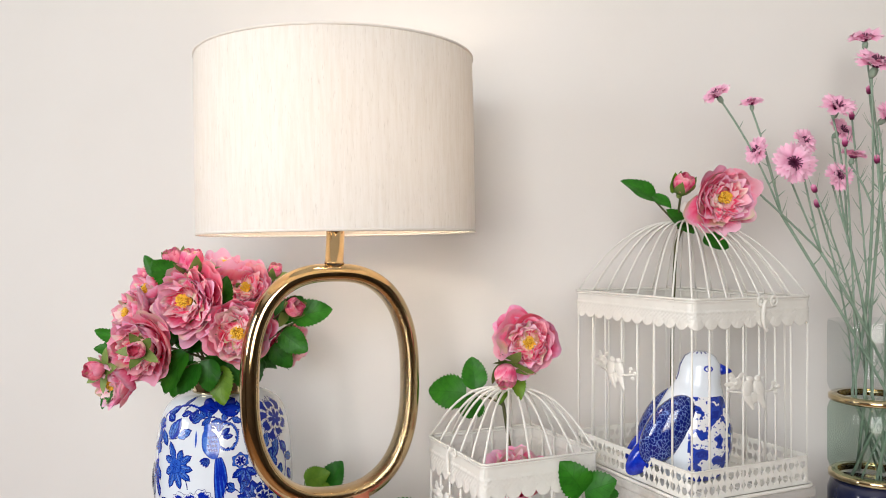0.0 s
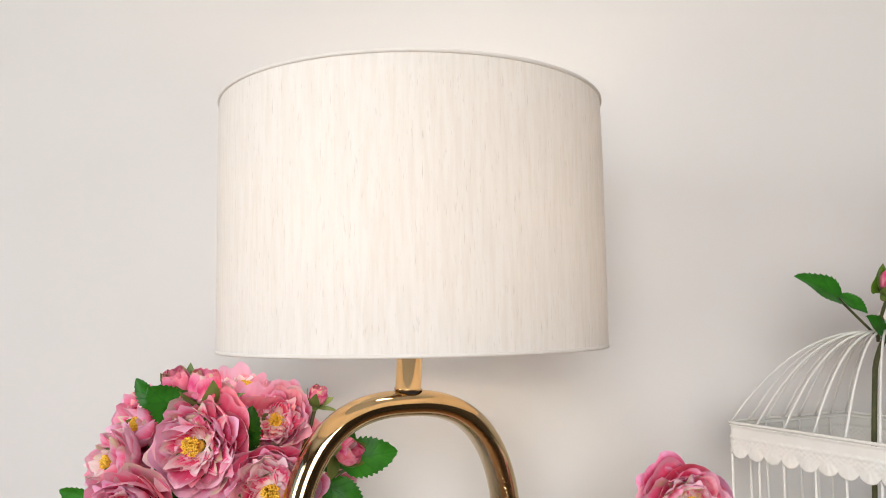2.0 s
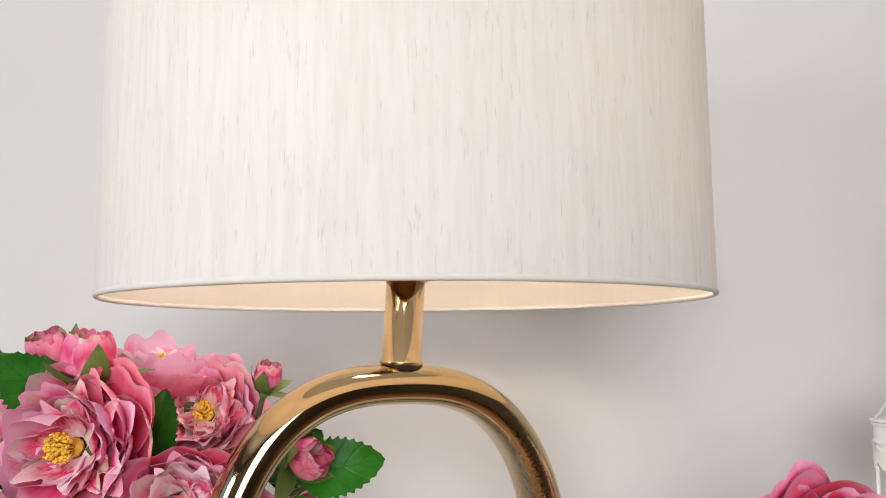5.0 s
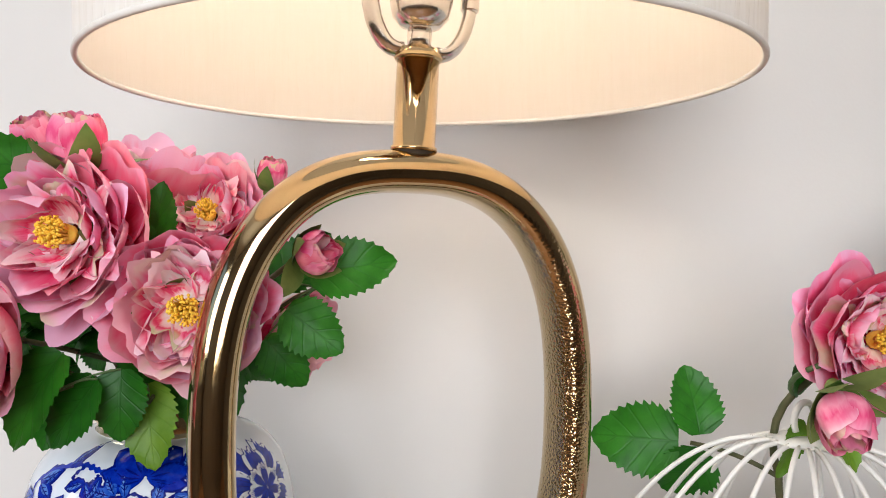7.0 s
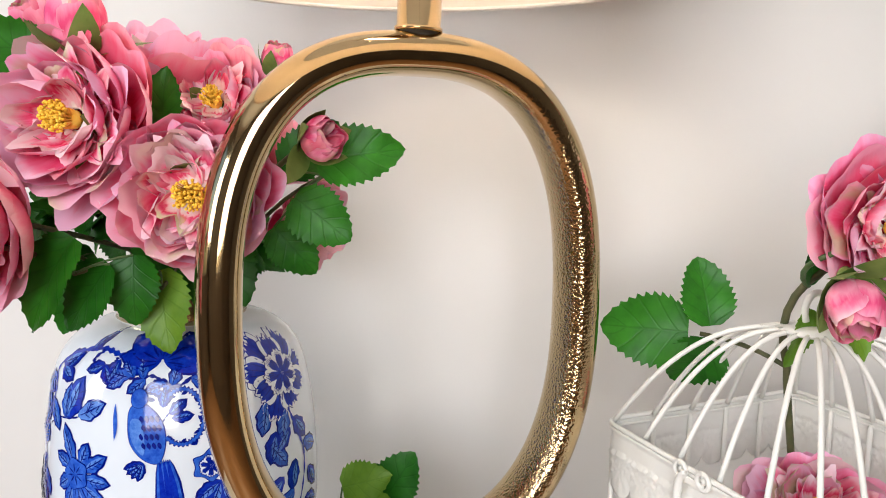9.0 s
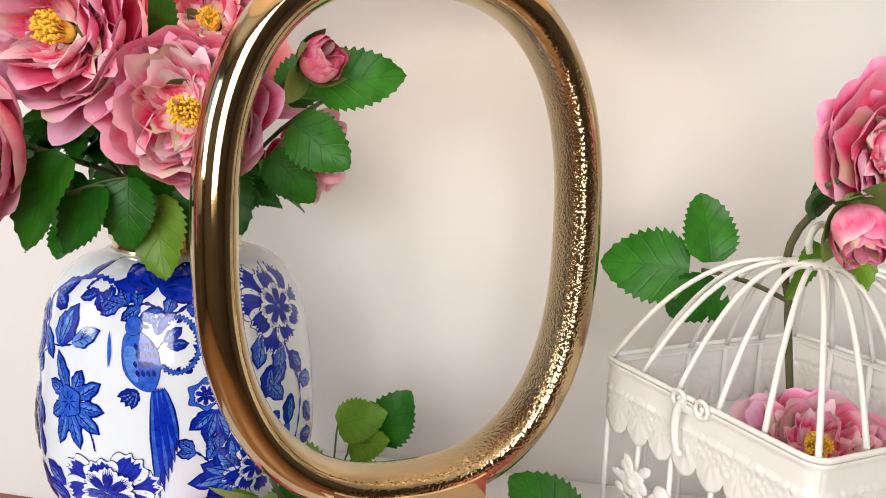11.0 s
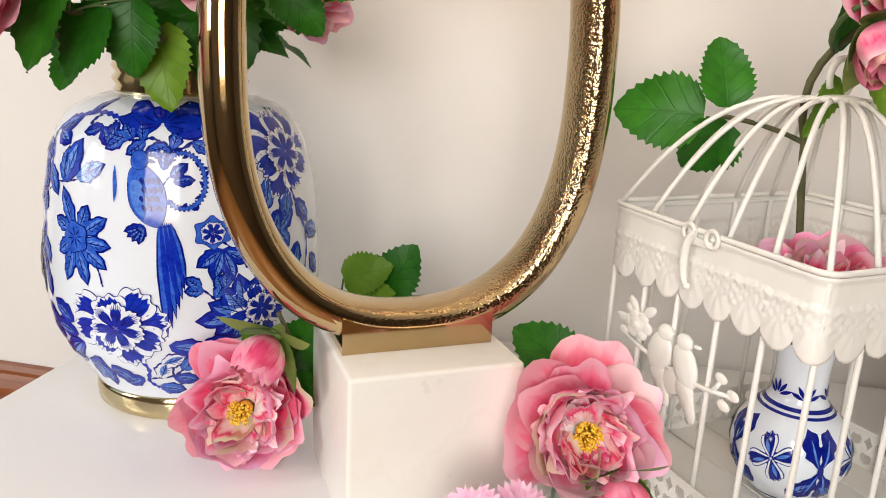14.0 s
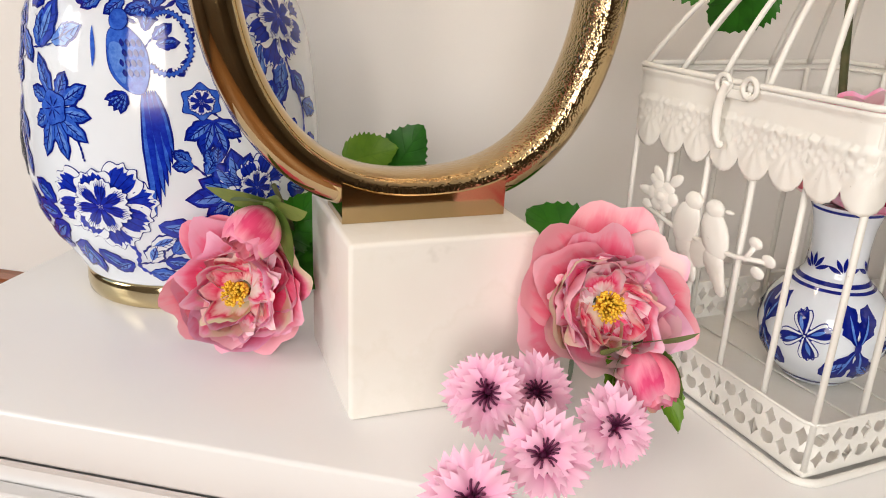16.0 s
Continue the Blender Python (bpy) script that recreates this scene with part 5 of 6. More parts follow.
def cage(m, w, d, h, dome, nu, nv, bar, band, pitch, tray, cap_r, label, hasp_side, ornaments, group):
    """A rectangular cage with a domed wire roof; x along w, y along d, z from its foot."""
    t = thing("bird_cage", m, label, "bird cage", group)
    r = 0.009
    part("base_plate", box(-w / 2, w / 2, -d / 2, d / 2, 0.0035, 0.0065, 0.001), M_CAGE, t)
    loop, _ = rounded_loop(w + 0.010, d + 0.010, r + 0.005, 0.004)
    part("base_wire", tube([p + Vector((0, 0, 0.0026)) for p, _ in loop], 0.0024, 8, True), M_CAGE, t)
    tray_ob = part("tray_band", pierced_band(w, d, r, 0.005, tray, 0.0108), M_CAGE, t, "pierced white metal tray band", smooth=False)
    thicken(tray_ob, 0.0009)
    loop, _ = rounded_loop(w + 0.0008, d + 0.0008, r, 0.004)
    part("tray_lip", tube([p + Vector((0, 0, tray)) for p, _ in loop], 0.0011, 6, True), M_CAGE, tray_ob)
    lace = part("lace_band", scalloped_band(w, d, r, h - 0.002, band, pitch), M_CAGE, t, "scalloped white metal lace band")
    thicken(lace, 0.0009)
    loop, _ = rounded_loop(w + 0.003, d + 0.003, r + 0.001, 0.004)
    part("rim_wire", tube([p + Vector((0, 0, h)) for p, _ in loop], 0.0018, 8, True), M_CAGE, t)
    loop, _ = rounded_loop(w - 0.003, d - 0.003, r, 0.004)
    part("rim_wire", tube([p + Vector((0, 0, h - 0.0045)) for p, _ in loop], 0.0012, 8, True), M_CAGE, t)
    upright = mesh_of("bar", tube([(0, 0, 0.006), (0, 0, h * 0.5), (0, 0, h - 0.004)], bar, 8), M_CAGE)
    feet = []
    for i in range(nu + 1):
        x = (-0.5 + i / nu) * (w - 0.006)
        feet += [(x, -d / 2 + 0.0028), (x, d / 2 - 0.0028)]
    for j in range(1, nv):
        y = (-0.5 + j / nv) * (d - 0.006)
        feet += [(-w / 2 + 0.0028, y), (w / 2 - 0.0028, y)]
    rnd = random.Random(int(w * 1e4))
    for x, y in feet:
        part("bar", upright, None, t, m=pose(x, y, 0, rnd.uniform(-0.35, 0.35), rnd.uniform(-0.35, 0.35), 0))
        pts = []
        k = cap_r / max(abs(x), abs(y), 1e-6)
        for s in [i / 14 for i in range(15)]:
            u = 1 - (1 - s) ** 1.0
            zz = dome * (1 - (1 - u) ** (2.08 if w < 0.2 else 2.15))
            pts.append((x * (1 - u * (1 - k)), y * (1 - u * (1 - k)), h + zz))
        part("dome_wire", tube(pts, bar * 0.95, 7), M_CAGE, t)
    part("cap", lathe([(0.0, dome + h - 0.002), (cap_r * 1.25, dome + h - 0.001), (cap_r * 1.35, dome + h + 0.001), (cap_r * 0.6, dome + h + 0.003), (0.0, dome + h + 0.004)], 24), M_CAGE, t)
    top = h + dome
    if w < 0.2:
        hook = [Vector((0.010 * math.sin(a), 0.0, top + 0.014 - 0.012 * math.cos(a))) for a in (0.25 + 0.36 * i for i in range(15))]
        part("hook", tube([Vector((0, 0, top + 0.001))] + hook, 0.0024, 8), M_CAGE, t)
    else:
        part("finial", lathe([(0.004, top + 0.002), (0.006, top + 0.006), (0.0085, top + 0.013), (0.008, top + 0.019), (0.0045, top + 0.024), (0.003, top + 0.028), (0.0, top + 0.03)], 20), M_CAGE, t)
    # floor wires
    wire = mesh_of("floor_wire", tube([(0, -d / 2 + 0.003, 0), (0, d / 2 - 0.003, 0)], 0.0008, 6), M_CAGE)
    for i in range(1, nu):
        part("floor_wire", wire, None, t, m=pose((-0.5 + i / nu) * w, 0, 0.0085))
    k = 1.05 * w / 0.19
    if hasp_side == "west":
        part("hasp", hasp_mesh(k), M_CAGE, t, "hooked metal hasp", m=pose(-w / 2 - 0.003, 0.0, h - 0.010 * k, 0, 0, 90))
    else:
        part("hasp", hasp_mesh(k), M_CAGE, t, "hooked metal hasp", m=pose(0.02, -d / 2 - 0.003, h - 0.012 * k, 0, 0, 180))
    for side, along, z, s in ornaments:
        if side == "west":
            mm = pose(-w / 2 - 0.001, along, z, 0, 0, -90)
        else:
            mm = pose(along, -d / 2 - 0.001, z, 0, 0, 0)
        part("ornament", ORNAMENT, None, t, "pressed white metal ornament", m=mm @ Matrix.Diagonal((s * 1.4, s, s, 1)))
    return t


CAGE_S = pose(0.1005, 1.166, TABLE, 0, 0, 24)
CAGE_L = pose(0.359, 1.146, 0.9125, 0, 0, 24)
cage(CAGE_S, 0.186, 0.186, 0.204, 0.082, 5, 5, 0.0019, 0.050, 0.0236, 0.036, 0.017, "small white metal bird cage with scalloped lace rim", "west", [("west", 0.016, 0.110, 1.15)], "bird cages")
cage(CAGE_L, 0.2095, 0.2605, 0.2625, 0.106, 7, 7, 0.0014, 0.038, 0.0225, 0.042, 0.010, "large white metal bird cage with a domed wire roof", "south", [("west", 0.030, 0.150, 0.92), ("south", -0.004, 0.140, 0.92)], "bird cages")

M_GREYWOOD = speckled("limed_grey_timber", (0.50, 0.48, 0.45), (0.62, 0.60, 0.57), 12, 0.65, 0.3, 70, stretch=(1, 8, 8))


def riser():
    t = thing("display_riser", pose(0.359, 1.146, TABLE, 0, 0, 24) @ Matrix.Diagonal((1.02, 1.02, 0.9685, 1)), "limed grey timber riser box under the large cage", "riser")
    part("top_board", box(-0.108, 0.108, -0.133, 0.133, 0.160, 0.1735, 0.002), M_GREYWOOD, t)
    for y in (-0.128, 0.116):
        part("side_board", box(-0.103, 0.103, y, y + 0.012, 0, 0.1598, 0.001), M_GREYWOOD, t)
    for x in (-0.103, 0.091):
        part("end_board", box(x, x + 0.012, -0.1155, 0.1155, 0, 0.1598, 0.001), M_GREYWOOD, t)


riser()


# ---- ceramic bird ----
def scroll_glaze():
    m = material("scroll_painted_porcelain", (0.84, 0.85, 0.87), 0.08, 0.0, Coat_Weight=0.5)
    n = Net(m)
    v = n.coords()
    s = n.noise(v, 75, 1.5, 0.4)
    fine = n.noise(v, 260, 1.0)
    c = n.ramp(s, [(0.505, (0.84, 0.85, 0.87)), (0.52, (0.012, 0.04, 0.34)), (0.60, (0.02, 0.06, 0.45)), (0.63, (0.01, 0.03, 0.28))])
    dots = n.ramp(fine, [(0.62, (0, 0, 0)), (0.64, (1, 1, 1))])
    c = n.mix(dots, c, (0.02, 0.05, 0.38))
    n.colour(c)
    return m


def scale_glaze():
    m = material("scale_painted_porcelain", (0.02, 0.05, 0.35), 0.09, 0.0, Coat_Weight=0.5)
    n = Net(m)
    vo = n.node("TexVoronoi", Scale=230.0)
    vo.feature = "DISTANCE_TO_EDGE"
    n.link(n.coords("Object", (1, 1, 0.8)), vo.inputs["Vector"])
    n.colour(n.ramp(vo.outputs["Distance"], [(0.02, (0.16, 0.26, 0.62)), (0.06, (0.003, 0.010, 0.15))]))
    return m


def ceramic_bird():
    bm = bmesh.new()
    # slot 0 white, 1 scroll, 2 wing, 3 dark, 4 mid blue
    prof = [(0.030, 0.0, 0.0), (0.038, 0.0, 0.004), (0.048, 0.0, 0.02), (0.053, 0.0, 0.045), (0.052, 0.001, 0.068), (0.045, 0.003, 0.092), (0.036, 0.006, 0.112), (0.0295, 0.009, 0.126), (0.0275, 0.011, 0.138), (0.026, 0.012, 0.150), (0.020, 0.012, 0.161), (0.010, 0.012, 0.167), (0.0, 0.012, 0.168)]
    fine = []
    for (a, b) in zip(prof, prof[1:]):
        for k in range(3):
            fine.append(tuple(p + (q - p) * k / 3 for p, q in zip(a, b)))
    fine.append(prof[-1])
    rings = [[bm.verts.new((cx + r * math.cos(t), r * 0.92 * math.sin(t), z)) for t in (2 * math.pi * i / 40 for i in range(40))] for r, cx, z in fine[:-1]]
    tip = bm.verts.new((0.012, 0, 0.168))
    for j, (p, q) in enumerate(zip(rings, rings[1:])):
        for i in range(40):
            f = bm.faces.new((p[i], p[(i + 1) % 40], q[(i + 1) % 40], q[i]))
            a = 9 * i
            z = fine[j][2]
            f.material_index = 1 if (a < 75 or a > 255) and z < 0.108 else 0
            if z > 0.163 or (160 < a < 200 and z > 0.128):
                f.material_index = 3 if i % 3 == 0 else 0
    for i in range(40):
        bm.faces.new((rings[-1][i], rings[-1][(i + 1) % 40], tip)).material_index = 3 if i % 3 == 0 else 0
    bm.faces.new(rings[0][::-1])

    def lump(x, y, z, rx, ry, rz, turn, slot):
        b = bmesh.new()
        bmesh.ops.create_uvsphere(b, u_segments=24, v_segments=16, radius=1)
        for f in b.faces:
            f.material_index = slot
        join(bm, b, pose(x, y, z, 0, turn, 0) @ Matrix.Diagonal((rx, ry, rz, 1)))

    for s in (-1, 1):
        lump(-0.032, s * 0.034, 0.068, 0.027, 0.020, 0.052, 32, 2)
        lump(-0.056, s * 0.024, 0.036, 0.017, 0.014, 0.040, 40, 4)
        lump(0.020, s * 0.0225, 0.147, 0.0062, 0.004, 0.0042, 0, 4)
        lump(0.020, s * 0.0235, 0.147, 0.0045, 0.004, 0.0030, 0, 0)
        lump(0.0205, s * 0.0255, 0.147, 0.0026, 0.0024, 0.0026, 0, 3)
    lump(-0.052, 0, 0.032, 0.014, 0.02, 0.036, 40, 2)
    b = lathe([(0.0, 0.0), (0.0085, 0.0), (0.006, 0.009), (0.003, 0.016), (0.0, 0.019)], 14)
    for f in b.faces:
        f.material_index = 4
    join(bm, b, pose(0.034, 0, 0.144, 0, 98, 0) @ Matrix.Diagonal((1, 0.9, 1, 1)))
    single("ceramic_bird", bm, (M_PORCELAIN, scroll_glaze(), scale_glaze(), M_BLUE_DARK, M_BLUE_DEEP), pose(0.349, 1.092, 0.9125 + 0.0066, 0, 0, -12) @ Matrix.Scale(1.06, 4), "blue and white ceramic bird figurine sitting inside the large cage", "figurine")


ceramic_bird()


# ---- small bottle vase inside the small cage ----
BOTTLE = Turned(smooth_profile([(0.022, 0.0), (0.025, 0.003), (0.034, 0.012), (0.0405, 0.025), (0.042, 0.037), (0.0395, 0.050), (0.0325, 0.061), (0.024, 0.069), (0.0195, 0.076), (0.0185, 0.088), (0.0195, 0.104), (0.0225, 0.115), (0.0235, 0.119)], 5))


def bottle():
    t = thing("bottle_vase", pose(0.1075, 1.160, TABLE + 0.0095) @ Matrix.Diagonal((0.95, 0.95, 1, 1)), "small blue and white porcelain bottle vase inside the cage", "vase")
    body = part("body", lathe([(0.0, 0.0)] + list(zip(BOTTLE.r, BOTTLE.z)) + [(0.021, 0.119), (0.015, 0.10), (0.0, 0.095)], 64), M_PORCELAIN, t)

    def motif(draw):
        bm = bmesh.new()
        draw(bm)
        tagged(part("painted_motif", bm, PAINT, body), kind="stuff")

    def rings(bm):
        for z, w in ((0.0705, 0.0012), (0.0670, 0.0008), (0.1165, 0.0009), (0.004, 0.0009)):
            BOTTLE.grid(bm, [[(radians(4 * k) * BOTTLE.radius(z), -w), (radians(4 * k) * BOTTLE.radius(z), w)] for k in range(91)], 0, 0, z, 0.0004)

    motif(rings)
    for k in range(8):
        a = -130 + 45 * k

        def flower(bm):
            if k % 2:
                for turn in (62, 118, -62, -118):
                    BOTTLE.petal(bm, a, 0.037, turn, 0.025, 0.0058, 0, 0.001, 0.003 if turn in (62, -118) else -0.003, 1.5, 0, 0.22)
                    BOTTLE.stroke(bm, 4, a, 0.037, turn, 0.018, 0.0008, 0.0013, 0.003, 0.003 if turn in (62, -118) else -0.003)
                BOTTLE.stroke(bm, 0, a, 0.031, 90, 0.012, 0.0022, 0.0012)
            else:
                for i in range(4):
                    BOTTLE.frilled(bm, a, 0.040, 20 + 90 * i, 0.0165, 0.0058, 0.0004, 0.95, 0)
                BOTTLE.blossom(bm, a, 0.040, 0.0045, 6)
                for i in range(4):
                    BOTTLE.stroke(bm, 4, a, 0.040, 26 + 90 * i, 0.009, 0.0012, 0.0016, 0.004)
                for i in (-1, 1):
                    BOTTLE.leaf(bm, a + 18 * i, 0.014, 90 - 50 * i, 0.02, 0.008, 0, 0)

        motif(flower)

    def neck_fans(bm):
        for k in range(6):
            for turn in (25, 58, 90, 122, 155):
                BOTTLE.stroke(bm, 0, -100 + 60 * k, 0.0765, turn, 0.0095, 0.0014, 0.0005, 0.002)

    motif(neck_fans)
    s = spray("open pink silk rose standing in the bottle vase")
    bloom(s, (0.107, 1.150, 0.910), (-0.12, -0.75, 0.85), 1.0, 71, 1.0)
    stem(s, [(0.110, 1.160, 0.86), (0.112, 1.163, 0.885), (0.110, 1.158, 0.893)])
    for k in range(5):
        part("sepal", SEPALS[k % 3], None, s, m=facing((0.110, 1.160, 0.884), (-0.1, -0.5, 1), 72 * k, 1.3))


bottle()


# ---- rose sprays through the cages ----
def cage_sprays():
    s = spray("pink silk rose with bud, its stem through the small cage")
    bloom(s, (0.124, 1.114, 1.105), (0.04, -1, 0.10), 1.02, 81)
    bud(s, (0.092, 1.112, 1.072), (-0.12, -0.75, -0.65), 0.95, 82)
    stem(s, bez((0.126, 1.15, 1.088), (0.07, 1.18, 1.06), (0.093, 1.185, 1.0), 8) + bez((0.094, 1.186, 0.99), (0.102, 1.19, 0.94), (0.113, 1.195, 0.88), 6) + [Vector((0.118, 1.20, 0.762))], 0.0026)
    stem(s, bez((0.092, 1.185, 1.0), (0.075, 1.21, 1.01), (0.045, 1.225, 1.012), 6), 0.0018)
    stem(s, bez((0.095, 1.17, 1.06), (0.075, 1.15, 1.075), (0.088, 1.125, 1.088), 5), 0.0018, M_STEM_GREEN)
    leaf(s, (0.037, 1.228, 1.012), (-0.026, 1.238, 1.014), (-0.05, -1, 0.2), 0, False, 1.2)
    leaf(s, (0.052, 1.225, 1.018), (0.046, 1.24, 1.068), (0.1, -1, 0.1), 1, False, 1.1)
    leaf(s, (0.056, 1.222, 1.006), (0.028, 1.235, 0.968), (0.05, -1, 0.15), 2, False, 1.25)
    leaf(s, (0.098, 1.17, 1.06), (0.090, 1.15, 1.095), (0.2, -1, 0.2), 3, False, 0.6)
    leaf(s, (0.097, 1.165, 1.045), (0.085, 1.16, 1.005), (0.3, -1, 0.1), 0, True, 0.6)
    leaf(s, (0.105, 1.15, 1.065), (0.115, 1.12, 1.025), (0.3, -1, 0.1), 1, True, 0.7)
    s = spray("pink silk rose with bud, its stem through the large cage")
    bloom(s, (0.396, 1.085, 1.312), (0.03, -1, 0.08), 0.98, 91)
    bud(s, (0.343, 1.118, 1.322), (0.12, -0.55, 0.7), 0.8, 92)
    stem(s, bez((0.396, 1.12, 1.308), (0.36, 1.145, 1.30), (0.347, 1.148, 1.25), 7) + bez((0.346, 1.15, 1.24), (0.342, 1.155, 1.15), (0.343, 1.16, 1.02), 6) + [Vector((0.343, 1.165, 0.93))], 0.0028)
    stem(s, bez((0.344, 1.12, 1.315), (0.345, 1.14, 1.29), (0.349, 1.147, 1.27), 5), 0.0018)
    stem(s, bez((0.349, 1.147, 1.275), (0.335, 1.15, 1.29), (0.313, 1.158, 1.317), 5), 0.0015)
    leaf(s, (0.317, 1.158, 1.314), (0.273, 1.153, 1.348), (0.2, -0.8, 0.5), 0, False, 0.85)
    leaf(s, (0.315, 1.158, 1.320), (0.338, 1.143, 1.302), (0.1, -0.8, 0.6), 1, False, 0.95)
    leaf(s, (0.352, 1.14, 1.275), (0.332, 1.12, 1.297), (0.1, -1, 0.5), 2, False, 1.0)
    leaf(s, (0.352, 1.14, 1.275), (0.36, 1.11, 1.265), (0.1, -1, 0.5), 3, False, 1.1)
    leaf(s, (0.370, 1.10, 1.255), (0.405, 1.09, 1.247), (0.1, -1, 0.6), 0, False, 1.1)
    leaf(s, (0.338, 1.13, 1.322), (0.333, 1.105, 1.345), (-0.2, -1, 0.2), 1, True, 0.6)
    s = spray("rose leaves on a short stem in front of the cages", name="leafy_twig")
    stem(s, bez((0.187, 1.04, 0.90), (0.17, 1.06, 0.83), (0.21, 1.02, TABLE + 0.002), 8), 0.0018)
    leaf(s, (0.188, 1.035, 0.915), (0.160, 1.02, 0.955), (-0.2, -1, 0.5), 0, False, 1.25)
    leaf(s, (0.19, 1.035, 0.915), (0.228, 1.02, 0.935), (0.1, -1, 0.7), 1, False, 1.3)
    leaf(s, (0.19, 1.035, 0.91), (0.235, 1.03, 0.915), (0.1, -1, 0.4), 2, False, 1.1)
    leaf(s, (0.186, 1.035, 0.905), (0.175, 1.01, 0.905), (-0.2, -1, 0.5), 3, False, 1.1)


cage_sprays()


# ---- pink cornflowers ----
def fringe_paint():
    m = material("frilled_pink_petal", (0.82, 0.45, 0.60), 0.65)
    n = Net(m)
    tc = n.node("TexCoord")
    ln = n.node("VectorMath")
    ln.operation = "LENGTH"
    n.link(tc.outputs["Object"], ln.inputs[0])
    k = n.node("Math")
    k.operation = "MULTIPLY"
    n.link(ln.outputs["Value"], k.inputs[0])
    k.inputs[1].default_value = 36.0
    c = n.ramp(k.outputs[0], [(0.14, (0.10, 0.004, 0.04)), (0.27, (0.34, 0.02, 0.14)), (0.42, (0.88, 0.33, 0.56)), (0.95, (0.95, 0.62, 0.77))])
    n.colour(c)
    tr = n.node("BsdfTranslucent")
    n.link(c, tr.inputs["Color"])
    mx = n.node("MixShader", Fac=0.12)
    n.link(n.bsdf.outputs[0], mx.inputs[1])
    n.link(tr.outputs[0], mx.inputs[2])
    n.link(mx.outputs[0], n.tree.nodes["Material Output"].inputs["Surface"])
    return m


M_FRINGE = fringe_paint()
M_PLUM = speckled("plum_stamen", (0.07, 0.008, 0.04), (0.14, 0.015, 0.07), 200, 0.5, 0.2, 600)
M_SAGE = speckled("sage_green_stem", (0.20, 0.30, 0.22), (0.30, 0.40, 0.31), 60, 0.6, 0.3, 400)


def fringe_mesh(seed, lift):
    rnd = random.Random(seed)
    bm = bmesh.new()
    L, nv, nu = 0.0245, 7, 13
    rows = []
    rho, z = 0.002, 0.0
    for j in range(nv):
        v = j / (nv - 1)
        f = radians(lift * (1 - v) + 8 * math.sin(v * 5))
        if j:
            rho += math.cos(f) * L / (nv - 1)
            z += math.sin(f) * L / (nv - 1)
        hw = 0.0014 + 0.0125 * v ** 1.1
        row = []
        for i in range(nu):
            u = 2 * i / (nu - 1) - 1
            cut = (-0.0032 if i % 2 else 0.0012) * (v > 0.95) - 0.004 * u * u * v
            row.append(bm.verts.new((rho + cut, u * hw, z + 0.003 * v * math.cos(u * 3.1) + 0.001 * v * math.sin(u * 8 + seed))))
        rows.append(row)
    for p, q in zip(rows, rows[1:]):
        for i in range(nu - 1):
            bm.faces.new((p[i], p[i + 1], q[i + 1], q[i]))
    return mesh_of("petal", bm, M_FRINGE)


FRINGES = [fringe_mesh(s, l) for s, l in ((1, 52), (2, 66), (3, 82), (4, 90))]


def plum_mesh():
    rnd = random.Random(8)
    bm = lathe([(0.0, 0.0), (0.003, 0.001), (0.0035, 0.004), (0.0, 0.006)], 10)
    for i in range(15):
        a = 2 * math.pi * i / 15 + rnd.uniform(-0.1, 0.1)
        r = rnd.uniform(0.0055, 0.0085)
        d = Vector((math.cos(a), math.sin(a), 0))
        tube([d * 0.002 + Vector((0, 0, 0.003)), d * r * 0.6 + Vector((0, 0, 0.011)), d * r + Vector((0, 0, 0.0125)), d * (r + 0.001) + Vector((0, 0, 0.0105))], 0.0007, 5, bm=bm)
    return mesh_of("flower_centre", bm, M_PLUM)


PLUM = plum_mesh()
CALYX = mesh_of("calyx", lathe([(0.0, -0.012), (0.0018, -0.012), (0.0042, -0.008), (0.0045, -0.003), (0.003, 0.001), (0.0, 0.001)], 12), M_SAGE)


def cornflower(parent, place, way, size, seed):
    rnd = random.Random(seed)
    m = facing(place, way, rnd.uniform(0, 360), size)
    for ring, n in ((0, 8), (1, 6), (2, 5)):
        for i in range(n):
            part("petal", FRINGES[ring], None, parent, m=m @ pose(0, 0, 0.0008 * ring, 0, rnd.uniform(-14, 10), 360 * (i + 0.5 * ring) / n + rnd.uniform(-9, 9)) @ Matrix.Scale((1 - 0.12 * ring) * rnd.uniform(0.88, 1.08), 4))
    tagged(part("flower_centre", PLUM, None, parent, "dark plum stamens", m=m), kind="stuff")
    part("calyx", CALYX, None, parent, m=m)


def table_cornflowers():
    t = spray("spray of frilled pink cornflowers lying on the table", name="cornflower_spray")
    for i, (p, w, s) in enumerate((((-0.1188, 1.045, 0.7927), (-0.35, -1, 0.35), 1.0), ((-0.0938, 1.060, 0.7837), (0.1, -0.85, 0.55), 0.9), ((-0.0962, 0.995, 0.7870), (0.05, -0.75, 0.75), 0.95), ((-0.0563, 1.035, 0.7790), (0.2, -0.8, 0.6), 0.92), ((-0.1291, 0.970, 0.7800), (-0.1, -0.8, 0.7), 0.95))):
        cornflower(t, p, w, s, 200 + i)
        b = Vector(p) - Vector(w).normalized() * 0.011
        stem(t, bez(b, b + Vector((0.005, 0.02, -0.01)), (-0.088, 1.06, 0.752), 6), 0.0012, M_SAGE)
    stem(t, bez((-0.088, 1.06, 0.752), (-0.06, 1.12, 0.752), (-0.05, 1.2, 0.748), 6), 0.0016, M_SAGE)


table_cornflowers()


